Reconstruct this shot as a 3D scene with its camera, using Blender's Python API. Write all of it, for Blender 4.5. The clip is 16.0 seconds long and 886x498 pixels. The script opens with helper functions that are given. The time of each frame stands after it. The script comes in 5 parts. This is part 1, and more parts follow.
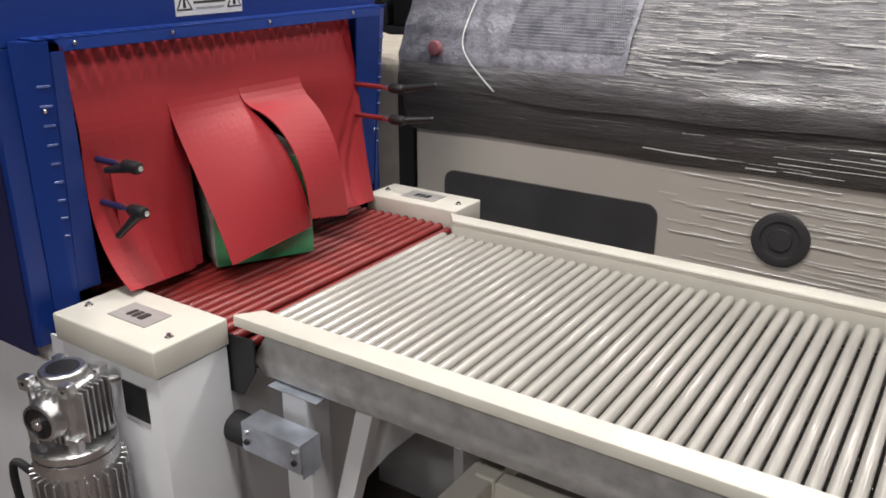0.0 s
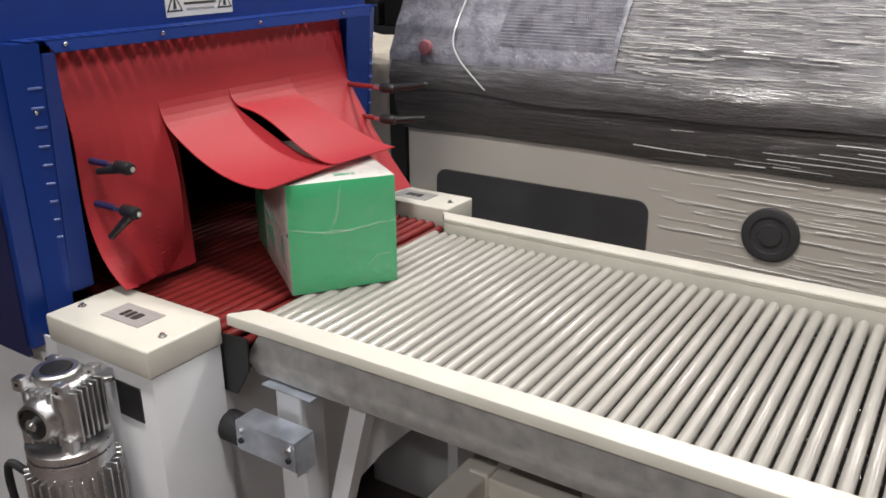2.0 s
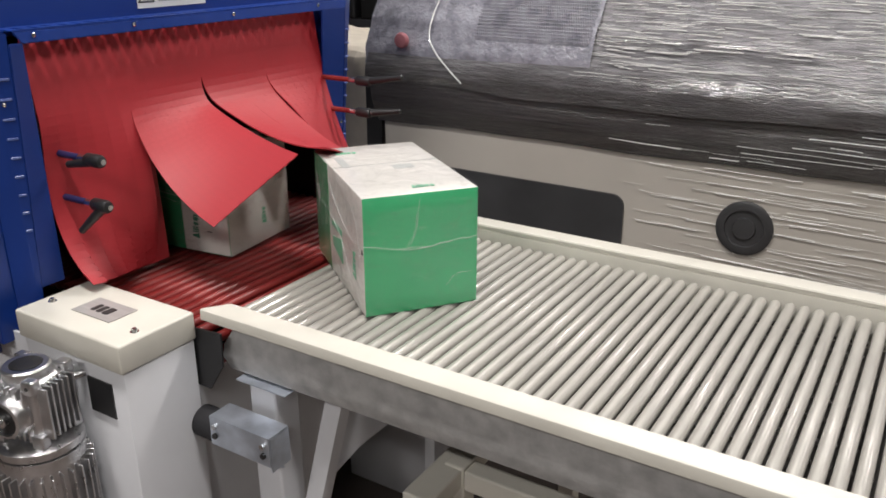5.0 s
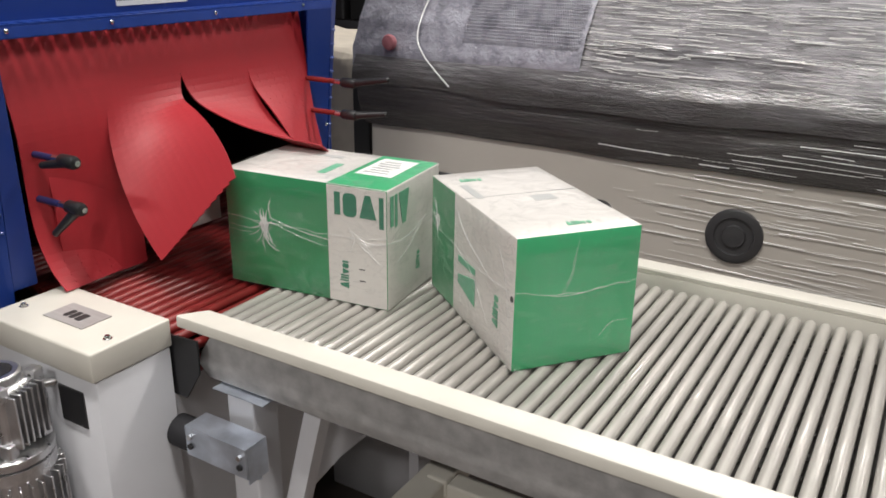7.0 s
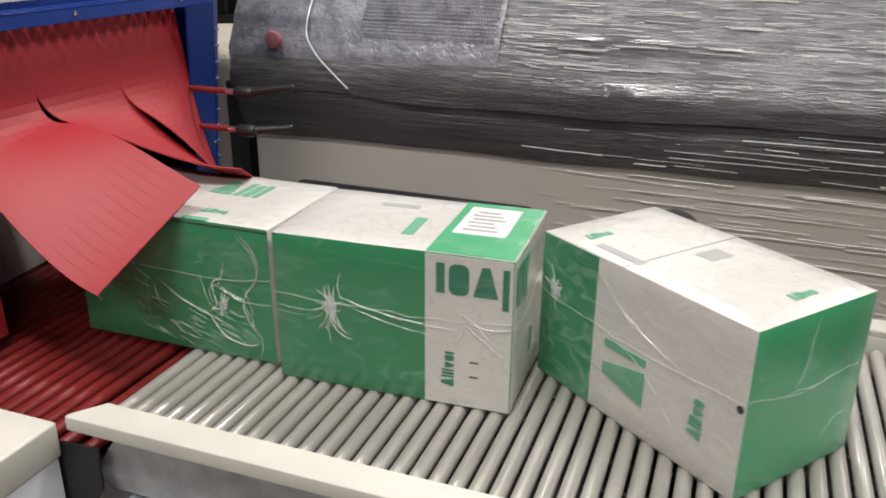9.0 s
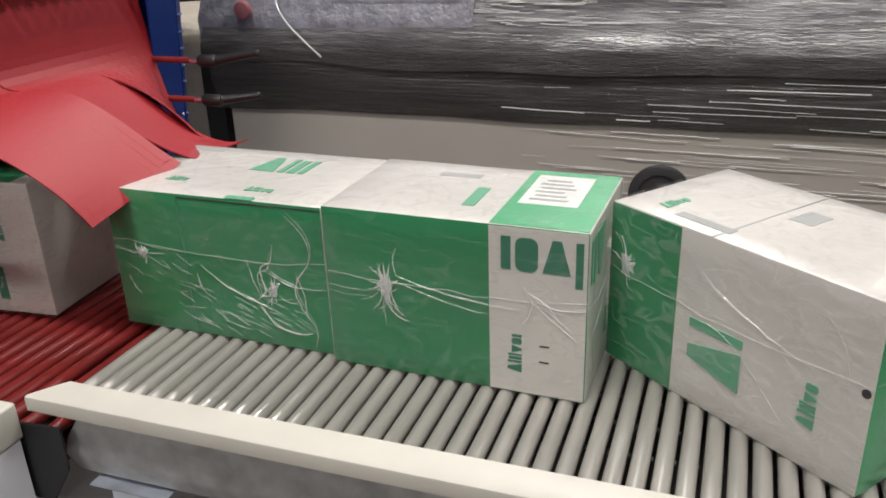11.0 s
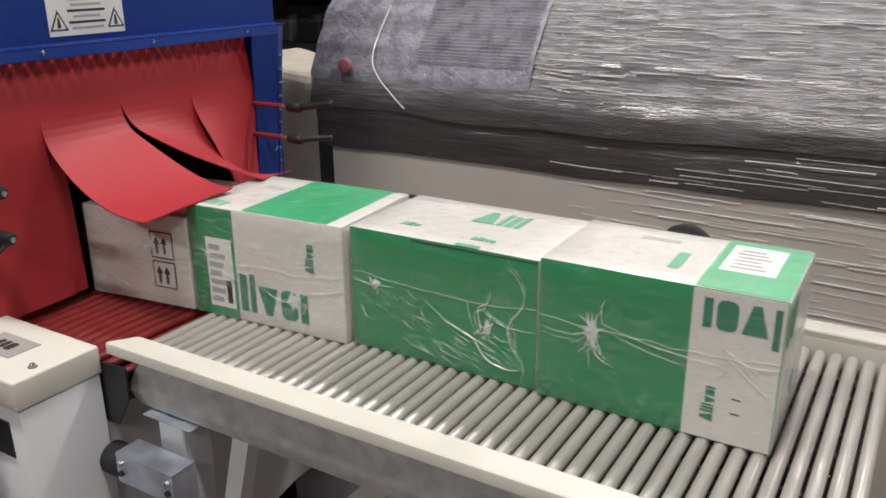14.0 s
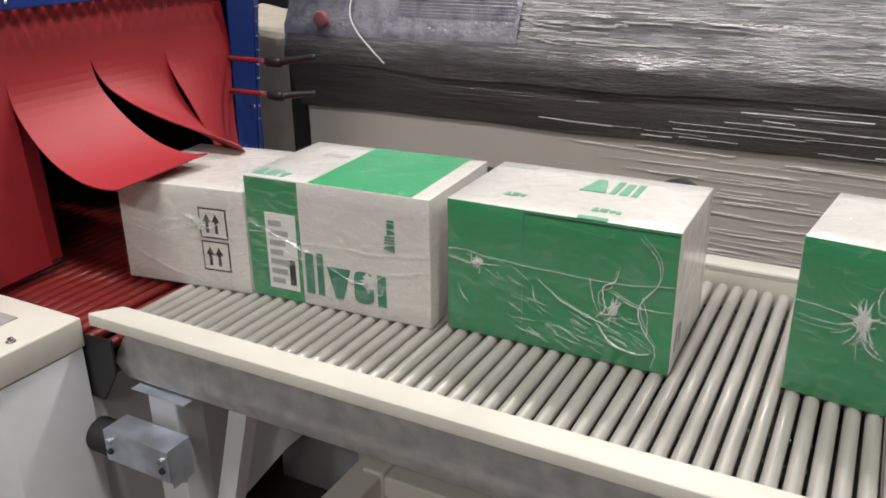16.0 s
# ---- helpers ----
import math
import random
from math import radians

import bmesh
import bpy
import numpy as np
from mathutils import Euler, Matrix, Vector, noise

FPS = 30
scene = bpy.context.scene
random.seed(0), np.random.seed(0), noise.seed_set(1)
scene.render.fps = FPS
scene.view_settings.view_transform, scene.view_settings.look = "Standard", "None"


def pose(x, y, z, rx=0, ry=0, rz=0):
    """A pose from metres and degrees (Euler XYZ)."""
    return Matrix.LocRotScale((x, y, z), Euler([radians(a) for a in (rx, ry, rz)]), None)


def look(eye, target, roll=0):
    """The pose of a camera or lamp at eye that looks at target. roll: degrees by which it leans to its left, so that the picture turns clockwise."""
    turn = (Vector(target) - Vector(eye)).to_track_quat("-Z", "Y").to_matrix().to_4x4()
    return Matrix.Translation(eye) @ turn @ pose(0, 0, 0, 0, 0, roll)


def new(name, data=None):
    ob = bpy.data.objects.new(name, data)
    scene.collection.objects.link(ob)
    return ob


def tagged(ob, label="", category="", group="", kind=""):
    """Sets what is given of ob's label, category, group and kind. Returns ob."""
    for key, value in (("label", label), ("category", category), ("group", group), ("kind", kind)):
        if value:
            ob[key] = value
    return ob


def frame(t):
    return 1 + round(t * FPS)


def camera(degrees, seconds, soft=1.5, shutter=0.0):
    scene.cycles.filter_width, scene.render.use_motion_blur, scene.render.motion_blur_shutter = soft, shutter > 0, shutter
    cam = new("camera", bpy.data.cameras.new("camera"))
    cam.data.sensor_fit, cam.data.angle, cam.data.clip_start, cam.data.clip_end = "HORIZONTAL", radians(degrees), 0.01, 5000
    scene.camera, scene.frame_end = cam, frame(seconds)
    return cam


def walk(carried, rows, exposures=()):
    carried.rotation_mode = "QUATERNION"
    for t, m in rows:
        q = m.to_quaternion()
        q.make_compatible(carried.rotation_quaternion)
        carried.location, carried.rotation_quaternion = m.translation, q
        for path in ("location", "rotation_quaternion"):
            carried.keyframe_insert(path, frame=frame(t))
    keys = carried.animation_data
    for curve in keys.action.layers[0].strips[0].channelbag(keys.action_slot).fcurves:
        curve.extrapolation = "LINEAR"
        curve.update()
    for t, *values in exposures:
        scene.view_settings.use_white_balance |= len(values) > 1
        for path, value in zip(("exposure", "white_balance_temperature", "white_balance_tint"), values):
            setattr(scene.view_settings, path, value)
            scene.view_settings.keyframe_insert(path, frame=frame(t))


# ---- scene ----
cam = camera(56.4, 16.0, soft=1.7, shutter=0.4)
PATH = [
    (0, (1.028, -0.927, 1.489), (-0.015, 0.63, 0.79), 0.0),
    (0.5, (1.035, -0.933, 1.492), (-0.005, 0.622, 0.785), -0.1),
    (1, (1.037, -0.938, 1.492), (0.004, 0.622, 0.785), -0.2),
    (1.5, (1.04, -0.934, 1.487), (0.005, 0.627, 0.784), -0.5),
    (2, (1.037, -0.933, 1.488), (0.006, 0.632, 0.789), -0.4),
    (2.5, (1.037, -0.931, 1.488), (0.014, 0.64, 0.791), -0.3),
    (3, (1.038, -0.926, 1.484), (0.027, 0.651, 0.783), -0.3),
    (3.5, (1.041, -0.931, 1.485), (0.04, 0.651, 0.781), -0.3),
    (6, (1.039, -0.921, 1.485), (0.064, 0.672, 0.77), 0.3),
    (6.5, (1.039, -0.914, 1.487), (0.07, 0.683, 0.774), 0.5),
    (7, (1.029, -0.893, 1.479), (0.065, 0.711, 0.774), 0.8),
    (7.5, (1.02, -0.861, 1.475), (0.048, 0.744, 0.783), 0.7),
    (8, (0.981, -0.842, 1.472), (0.023, 0.769, 0.774), 1.0),
    (8.5, (0.85, -0.791, 1.475), (0.039, 0.897, 0.772), 1.6),
    (9, (0.762, -0.728, 1.468), (0.122, 1.019, 0.737), 0.5),
    (11.5, (0.814, -0.685, 1.419), (0.175, 1.043, 0.642), -2.2),
    (12, (0.959, -0.776, 1.452), (0.224, 0.918, 0.684), 1.4),
    (12.5, (1.136, -0.822, 1.458), (0.25, 0.817, 0.73), 1.9),
    (13, (1.184, -0.825, 1.475), (0.242, 0.791, 0.767), 0.2),
    (13.5, (1.162, -0.827, 1.476), (0.192, 0.787, 0.801), -0.6),
    (14, (1.143, -0.83, 1.484), (0.163, 0.783, 0.823), -0.5),
    (14.5, (1.126, -0.819, 1.48), (0.153, 0.797, 0.816), -0.5),
    (15, (1.117, -0.81, 1.476), (0.159, 0.811, 0.803), -0.8),
    (15.5, (1.083, -0.802, 1.459), (0.158, 0.826, 0.757), -0.7),
    (16, (1.051, -0.812, 1.455), (0.169, 0.821, 0.709), -0.6),
]
walk(cam, [(t, look(eye, target, roll)) for t, eye, target, roll in PATH], [(0, 0.0), (8.0, 0.0), (9.0, -0.18), (11.5, -0.31), (12.0, -0.28), (12.5, -0.18), (16.0, -0.18)])

# ---- light ----
world = bpy.data.worlds.new("hall_air")
scene.world = world
world.use_nodes = True
world.node_tree.nodes["Background"].inputs[0].default_value = (0.75, 0.8, 0.9, 1)
world.node_tree.nodes["Background"].inputs[1].default_value = 0.05


def area_lamp(name, x, y, z, sx, sy, watts, colour=(1, 0.955, 0.925)):
    data = bpy.data.lights.new(name, "AREA")
    data.shape, data.size, data.size_y, data.energy, data.color = "RECTANGLE", sx, sy, watts, colour
    ob = new(name, data)
    ob.matrix_world = pose(x, y, z)
    return ob


# lamps out of view; the y -4.0 pair is added to brighten sides
LAMPS = [(0.1, 5.3, 4.3), (2.9, 5.3, 4.3), (0.1, -0.7, 4.3), (2.9, -0.7, 4.3), (0.1, 2.4, 4.3), (2.9, 2.4, 4.3), (0.1, -4.0, 4.3), (2.9, -4.0, 4.3)]
for lx, ly, lz in LAMPS:
    area_lamp("hall_lamp_light", lx, ly, lz - 0.06, 1.5, 0.24, (40 if ly > 5 else 96) if lx < 1 else (40 if ly > 5 else 56))


# ---- materials ----
def material(name, colour, rough=0.5, metal=0.0, vary=0.12, scale=8.0, bump=0.0, bump_scale=120.0, coat=0.0, stretch=(1, 1, 1), spec=0.5, rough_vary=0.1):
    """A surface whose tone and gloss drift at a coarse scale and whose relief is fine."""
    m = bpy.data.materials.new(name)
    m.use_nodes = True
    nt = m.node_tree
    n, l = nt.nodes, nt.links
    b = n["Principled BSDF"]
    tc = n.new("ShaderNodeTexCoord")
    mp = n.new("ShaderNodeMapping")
    mp.inputs["Scale"].default_value = stretch
    l.new(tc.outputs["Object"], mp.inputs[0])
    big = n.new("ShaderNodeTexNoise")
    big.inputs["Scale"].default_value = scale
    big.inputs["Detail"].default_value = 6
    l.new(mp.outputs[0], big.inputs["Vector"])
    fine = n.new("ShaderNodeTexNoise")
    fine.inputs["Scale"].default_value = bump_scale
    fine.inputs["Detail"].default_value = 3
    l.new(mp.outputs[0], fine.inputs["Vector"])
    mix = n.new("ShaderNodeMix")
    mix.data_type = "RGBA"
    ramp = n.new("ShaderNodeMapRange")
    ramp.inputs[1].default_value, ramp.inputs[2].default_value = 0.3, 0.7
    l.new(big.outputs[0], ramp.inputs[0])
    l.new(ramp.outputs[0], mix.inputs[0])
    mix.inputs[6].default_value = (*[c * (1 - vary) for c in colour], 1)
    mix.inputs[7].default_value = (*[min(1, c * (1 + vary)) for c in colour], 1)
    l.new(mix.outputs[2], b.inputs["Base Color"])
    rr = n.new("ShaderNodeMapRange")
    rr.inputs[3].default_value, rr.inputs[4].default_value = max(0.02, rough - rough_vary), min(1, rough + rough_vary)
    l.new(big.outputs[0], rr.inputs[0])
    l.new(rr.outputs[0], b.inputs["Roughness"])
    b.inputs["Metallic"].default_value = metal
    b.inputs["Specular IOR Level"].default_value = spec
    b.inputs["Coat Weight"].default_value = coat
    b.inputs["Coat Roughness"].default_value = 0.12
    if bump:
        bp = n.new("ShaderNodeBump")
        bp.inputs["Strength"].default_value = bump
        bp.inputs["Distance"].default_value = 0.002
        l.new(fine.outputs[0], bp.inputs["Height"])
        l.new(bp.outputs[0], b.inputs["Normal"])
    return m


CREAM = material("cream_powder_coat", (0.61, 0.59, 0.525), 0.4, vary=0.06, bump=0.08, bump_scale=900)
PANEL_WHITE = material("white_powder_coat", (0.69, 0.7, 0.73), 0.42, vary=0.04, bump=0.08, bump_scale=900)
RAIL_SIDE = material("worn_grey_paint", (0.42, 0.42, 0.415), 0.42, vary=0.2, scale=34, bump=0.3, bump_scale=160)
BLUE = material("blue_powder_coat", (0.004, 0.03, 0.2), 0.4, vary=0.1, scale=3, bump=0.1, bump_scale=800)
# darker blue than the front panels, for sides, roof and small parts
BLUE_DARK = material("dark_blue_panel", (0.012, 0.014, 0.07), 0.5, vary=0.1)
RED = material("red_silicone_cloth", (0.35, 0.02, 0.028), 0.5, vary=0.08, scale=6, bump=0.12, bump_scale=1500)
RED_ROD = material("dark_red_silicone_tube", (0.19, 0.017, 0.016), 0.4, vary=0.25, scale=14, bump=0.1, bump_scale=300)
ROLLER = material("grey_plastic_roller", (0.4, 0.385, 0.352), 0.32, metal=0.15, vary=0.12, scale=16, stretch=(6, 0.5, 6), rough_vary=0.08, bump=0.03, bump_scale=200, coat=0.6)
TRAY = material("dull_steel_tray", (0.09, 0.087, 0.082), 0.35, metal=0.5, vary=0.3, scale=9, bump=0.2, bump_scale=60)
BLACK = material("black_plastic", (0.012, 0.012, 0.013), 0.42, vary=0.2, bump=0.1, bump_scale=700)
RUBBER = material("black_rubber", (0.015, 0.015, 0.018), 0.7, vary=0.2)
STEEL = material("bright_steel", (0.62, 0.62, 0.62), 0.24, metal=1.0, vary=0.1, bump=0.06, bump_scale=300)
ZINC = material("zinc_plated_sheet", (0.55, 0.6, 0.68), 0.34, metal=0.75, vary=0.22, scale=22, bump=0.1, bump_scale=60)
CAST = material("cast_aluminium", (0.66, 0.66, 0.67), 0.3, metal=1.0, vary=0.15, scale=30, bump=0.35, bump_scale=260)
PLATE = material("brushed_nameplate", (0.42, 0.41, 0.4), 0.4, metal=0.3, vary=0.12, stretch=(1, 30, 1))
# near-black base colour keeps the tunnel's inside dark
DARK_IN = material("near_black_tunnel_lining", (0.012, 0.011, 0.01), 0.7, vary=0.3)
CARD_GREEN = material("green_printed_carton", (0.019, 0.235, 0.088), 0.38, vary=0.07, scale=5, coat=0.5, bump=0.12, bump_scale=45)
# carton green with the light on tops and one end put into it
CARD_GREEN_LIT = material("lit_green_printed_carton", (0.04, 0.42, 0.17), 0.36, vary=0.07, scale=5, coat=0.5, bump=0.12, bump_scale=45)
CARD_WHITE = material("white_printed_carton", (0.66, 0.64, 0.6), 0.42, vary=0.05, scale=6, coat=0.35, bump=0.14, bump_scale=40)
for card in (CARD_GREEN, CARD_GREEN_LIT, CARD_WHITE):
    # shrink film over the print: a shiny skin with slack, drawn-out wrinkles
    n, l = card.node_tree.nodes, card.node_tree.links
    tc = n.new("ShaderNodeTexCoord")
    slack = n.new("ShaderNodeTexNoise")
    slack.inputs["Scale"].default_value, slack.inputs["Detail"].default_value, slack.inputs["Distortion"].default_value = 16, 4, 1.6
    l.new(tc.outputs["Object"], slack.inputs["Vector"])
    bp = n.new("ShaderNodeBump")
    bp.inputs["Strength"].default_value, bp.inputs["Distance"].default_value = 0.45, 0.006
    l.new(slack.outputs[0], bp.inputs["Height"])
    l.new(bp.outputs[0], n["Principled BSDF"].inputs["Coat Normal"])
    n["Principled BSDF"].inputs["Coat Weight"].default_value = 0.9
    n["Principled BSDF"].inputs["Coat Roughness"].default_value = 0.16
# green ink with the glare on the carton marks put into its tone
INK_GREEN_GLARE = material("green_ink", (0.12, 0.38, 0.23), 0.45, vary=0.08)
INK_DARK = material("dark_green_ink", (0.04, 0.2, 0.12), 0.45, vary=0.08)
INK_BLACK = material("black_ink", (0.03, 0.03, 0.03), 0.5, vary=0.1)
LABEL = material("white_paper_label", (0.72, 0.72, 0.7), 0.5, vary=0.03)
LABEL_GREY = material("grey_print_on_label", (0.35, 0.36, 0.35), 0.5, vary=0.1)
WRINKLE = material("crumpled_clear_film", (0.9, 0.92, 0.9), 0.18, vary=0.1, coat=1.0)
WRINKLE.node_tree.nodes["Principled BSDF"].inputs["Alpha"].default_value = 0.6


def skin_material(name, amount, width):
    """Shrink film: clear, with whitened stretch folds drawn out on a slant."""
    m = material(name, (0.78, 0.78, 0.76), 0.2, vary=0.03, bump=0.3, bump_scale=30, coat=0.6)
    n, l = m.node_tree.nodes, m.node_tree.links
    tc, mp = n.new("ShaderNodeTexCoord"), n.new("ShaderNodeMapping")
    mp.inputs["Scale"].default_value, mp.inputs["Rotation"].default_value = (1, 1, 2.6), (0.3, 0.45, 0.3)
    l.new(tc.outputs["Object"], mp.inputs[0])
    fold = n.new("ShaderNodeTexNoise")
    fold.inputs["Scale"].default_value, fold.inputs["Detail"].default_value, fold.inputs["Distortion"].default_value = 17, 5, 0.8
    l.new(mp.outputs[0], fold.inputs["Vector"])
    ridge = n.new("ShaderNodeMath")
    ridge.operation = "SUBTRACT"
    ridge.inputs[1].default_value = 0.5
    l.new(fold.outputs[0], ridge.inputs[0])
    size = n.new("ShaderNodeMath")
    size.operation = "ABSOLUTE"
    l.new(ridge.outputs[0], size.inputs[0])
    veil = n.new("ShaderNodeMapRange")
    veil.inputs[1].default_value, veil.inputs[2].default_value, veil.inputs[3].default_value, veil.inputs[4].default_value = 0.0, width, amount, 0.025
    l.new(size.outputs[0], veil.inputs[0])
    l.new(veil.outputs[0], n["Principled BSDF"].inputs["Alpha"])
    return m


SKIN = skin_material("taut_shrink_film", 0.13, 0.03)
SKIN_SLACK = skin_material("slack_shrink_film", 0.2, 0.05)
MACHINE = material("warm_grey_machine_paint", (0.47, 0.44, 0.395), 0.4, vary=0.06, scale=3, bump=0.05, bump_scale=500)
MACHINE_DARK = material("dark_smoked_panel", (0.042, 0.042, 0.044), 0.35, vary=0.15)
FLOOR = material("brown_grey_floor_coating", (0.12, 0.096, 0.085), 0.5, vary=0.12, scale=3, bump=0.06, bump_scale=80)
JOINT = material("light_floor_joint", (0.6, 0.57, 0.52), 0.6)
HALL = material("hall_wall_paint", (0.16, 0.155, 0.15), 0.8, vary=0.1, scale=1)
CEIL = material("hall_ceiling_sheet", (0.1, 0.1, 0.105), 0.8, vary=0.1, scale=1)
CLOTH = material("beige_dust_sheet", (0.55, 0.5, 0.42), 0.7, vary=0.12, scale=12, bump=0.5, bump_scale=25)
DARK_GEAR = material("dark_machine_parts", (0.03, 0.03, 0.035), 0.5, vary=0.4, scale=9)


def film_material(name, colour, rough, scale, strength, stretch, vary=0.3, metal=0.0):
    """Stretch film drawn tight: long fine wrinkles that catch the lamps."""
    m = material(name, colour, rough, metal=metal, vary=vary, scale=scale * 0.35, stretch=stretch, rough_vary=0.06)
    n, l = m.node_tree.nodes, m.node_tree.links
    tc = n.new("ShaderNodeTexCoord")
    mp = n.new("ShaderNodeMapping")
    mp.inputs["Scale"].default_value = stretch
    l.new(tc.outputs["Object"], mp.inputs[0])
    a = n.new("ShaderNodeTexNoise")
    a.inputs["Scale"].default_value, a.inputs["Detail"].default_value, a.inputs["Distortion"].default_value = scale, 5, 0.4
    l.new(mp.outputs[0], a.inputs["Vector"])
    bp = n.new("ShaderNodeBump")
    bp.inputs["Strength"].default_value, bp.inputs["Distance"].default_value = strength, 0.01
    l.new(a.outputs[0], bp.inputs["Height"])
    l.new(bp.outputs[0], n["Principled BSDF"].inputs["Normal"])
    n["Principled BSDF"].inputs["Coat Weight"].default_value = 1.0
    n["Principled BSDF"].inputs["Coat Roughness"].default_value = 0.08
    l.new(bp.outputs[0], n["Principled BSDF"].inputs["Coat Normal"])
    return m


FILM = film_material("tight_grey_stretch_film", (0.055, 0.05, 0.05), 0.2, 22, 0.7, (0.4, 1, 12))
FILM_LIGHT = film_material("pale_stretch_film", (0.285, 0.28, 0.295), 0.22, 30, 0.9, (1.3, 1, 15), vary=0.5)
# base colour runs from dark to pale with height, its edge broken by noise
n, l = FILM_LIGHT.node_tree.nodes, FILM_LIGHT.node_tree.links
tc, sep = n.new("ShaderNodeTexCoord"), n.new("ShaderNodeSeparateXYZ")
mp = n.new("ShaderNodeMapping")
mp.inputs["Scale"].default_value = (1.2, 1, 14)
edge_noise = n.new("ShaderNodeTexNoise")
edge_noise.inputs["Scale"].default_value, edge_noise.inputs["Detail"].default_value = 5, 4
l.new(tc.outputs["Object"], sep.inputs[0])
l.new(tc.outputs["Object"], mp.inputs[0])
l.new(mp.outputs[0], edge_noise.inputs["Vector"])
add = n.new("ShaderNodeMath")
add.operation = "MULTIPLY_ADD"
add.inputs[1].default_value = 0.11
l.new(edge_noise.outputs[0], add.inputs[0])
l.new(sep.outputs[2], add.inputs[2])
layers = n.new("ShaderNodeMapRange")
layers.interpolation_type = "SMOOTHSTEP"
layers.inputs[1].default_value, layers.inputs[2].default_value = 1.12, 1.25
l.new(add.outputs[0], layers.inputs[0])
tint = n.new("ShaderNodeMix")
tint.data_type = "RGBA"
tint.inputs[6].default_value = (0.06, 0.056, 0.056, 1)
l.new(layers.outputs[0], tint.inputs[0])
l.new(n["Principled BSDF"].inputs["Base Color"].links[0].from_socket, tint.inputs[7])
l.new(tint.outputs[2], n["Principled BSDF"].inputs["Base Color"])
BUBBLE = film_material("bubble_wrap_plastic", (0.3, 0.3, 0.345), 0.28, 70, 0.5, (1, 1, 1))


# ---- building helpers ----
def part(name, bm, mat, parent=None, label="", smooth=False, m=None):
    me = bpy.data.meshes.new(name)
    bm.to_mesh(me)
    bm.free()
    for k in mat if isinstance(mat, (list, tuple)) else [mat]:
        me.materials.append(k)
    if smooth:
        me.shade_smooth()
        me.set_sharp_from_angle(angle=radians(38))
    ob = new(name, me)
    if parent is not None:
        ob.parent = parent
    if m is not None:
        ob.matrix_basis = m
    if label:
        ob["label"] = label
    return ob


def thing(name, label, category, m=None, group="", kind=""):
    ob = new(name)
    ob.empty_display_size = 0.05
    if m is not None:
        ob.matrix_basis = m
    return tagged(ob, label, category, group, kind)


def box(x0, x1, y0, y1, z0, z1, r=0.0, seg=2, bm=None):
    bm = bm or bmesh.new()
    g = bmesh.ops.create_cube(bm, size=1.0)
    vs = g["verts"]
    bmesh.ops.scale(bm, vec=(x1 - x0, y1 - y0, z1 - z0), verts=vs)
    bmesh.ops.translate(bm, vec=((x0 + x1) / 2, (y0 + y1) / 2, (z0 + z1) / 2), verts=vs)
    if r:
        es = list({e for v in vs for e in v.link_edges})
        bmesh.ops.bevel(bm, geom=es, offset=r, segments=seg, affect="EDGES", profile=0.5)
    return bm


def rod(p, q, r, seg=16, r2=None, bm=None, caps=True):
    """A round bar from p to q."""
    bm = bm or bmesh.new()
    p, q = Vector(p), Vector(q)
    d = q - p
    m = Matrix.Translation((p + q) / 2) @ d.to_track_quat("Z", "Y").to_matrix().to_4x4()
    bmesh.ops.create_cone(bm, cap_ends=caps, segments=seg, radius1=r, radius2=r if r2 is None else r2, depth=d.length, matrix=m)
    return bm


def lathe(profile, seg=24, bm=None, m=None):
    """Turns (radius, height) pairs round the z axis."""
    bm = bm or bmesh.new()
    rings = []
    for r, z in profile:
        ring = []
        for i in range(seg):
            a = 2 * math.pi * i / seg
            v = Vector((r * math.cos(a), r * math.sin(a), z))
            ring.append(bm.verts.new(m @ v if m is not None else v))
        rings.append(ring)
    for a, b in zip(rings, rings[1:]):
        for i in range(seg):
            bm.faces.new((a[i], a[(i + 1) % seg], b[(i + 1) % seg], b[i]))
    bm.faces.new(rings[0][::-1])
    bm.faces.new(rings[-1])
    return bm


def extrude_profile(points, x0, x1, bm=None):
    """A closed (y, z) outline drawn out along x."""
    bm = bm or bmesh.new()
    a = [bm.verts.new((x0, y, z)) for y, z in points]
    b = [bm.verts.new((x1, y, z)) for y, z in points]
    n = len(points)
    for i in range(n):
        bm.faces.new((a[i], a[(i + 1) % n], b[(i + 1) % n], b[i]))
    bm.faces.new(a[::-1])
    bm.faces.new(b)
    bmesh.ops.recalc_face_normals(bm, faces=bm.faces)
    return bm


def outline_slab(points, axis, c0, c1, bm=None):
    """A closed outline in the plane across an axis, thick from c0 to c1."""
    bm = bm or bmesh.new()

    def at(u, v, c):
        return (c, u, v) if axis == "x" else (u, c, v) if axis == "y" else (u, v, c)
    a = [bm.verts.new(at(u, v, c0)) for u, v in points]
    b = [bm.verts.new(at(u, v, c1)) for u, v in points]
    n = len(points)
    for i in range(n):
        bm.faces.new((a[i], a[(i + 1) % n], b[(i + 1) % n], b[i]))
    bm.faces.new(a[::-1])
    bm.faces.new(b)
    bmesh.ops.recalc_face_normals(bm, faces=bm.faces)
    return bm


def rounded_rect(u0, u1, v0, v1, r, seg=6):
    pts = []
    for cu, cv, a0 in ((u1 - r, v1 - r, 0), (u0 + r, v1 - r, 90), (u0 + r, v0 + r, 180), (u1 - r, v0 + r, 270)):
        for i in range(seg + 1):
            a = radians(a0 + 90 * i / seg)
            pts.append((cu + r * math.cos(a), cv + r * math.sin(a)))
    return pts


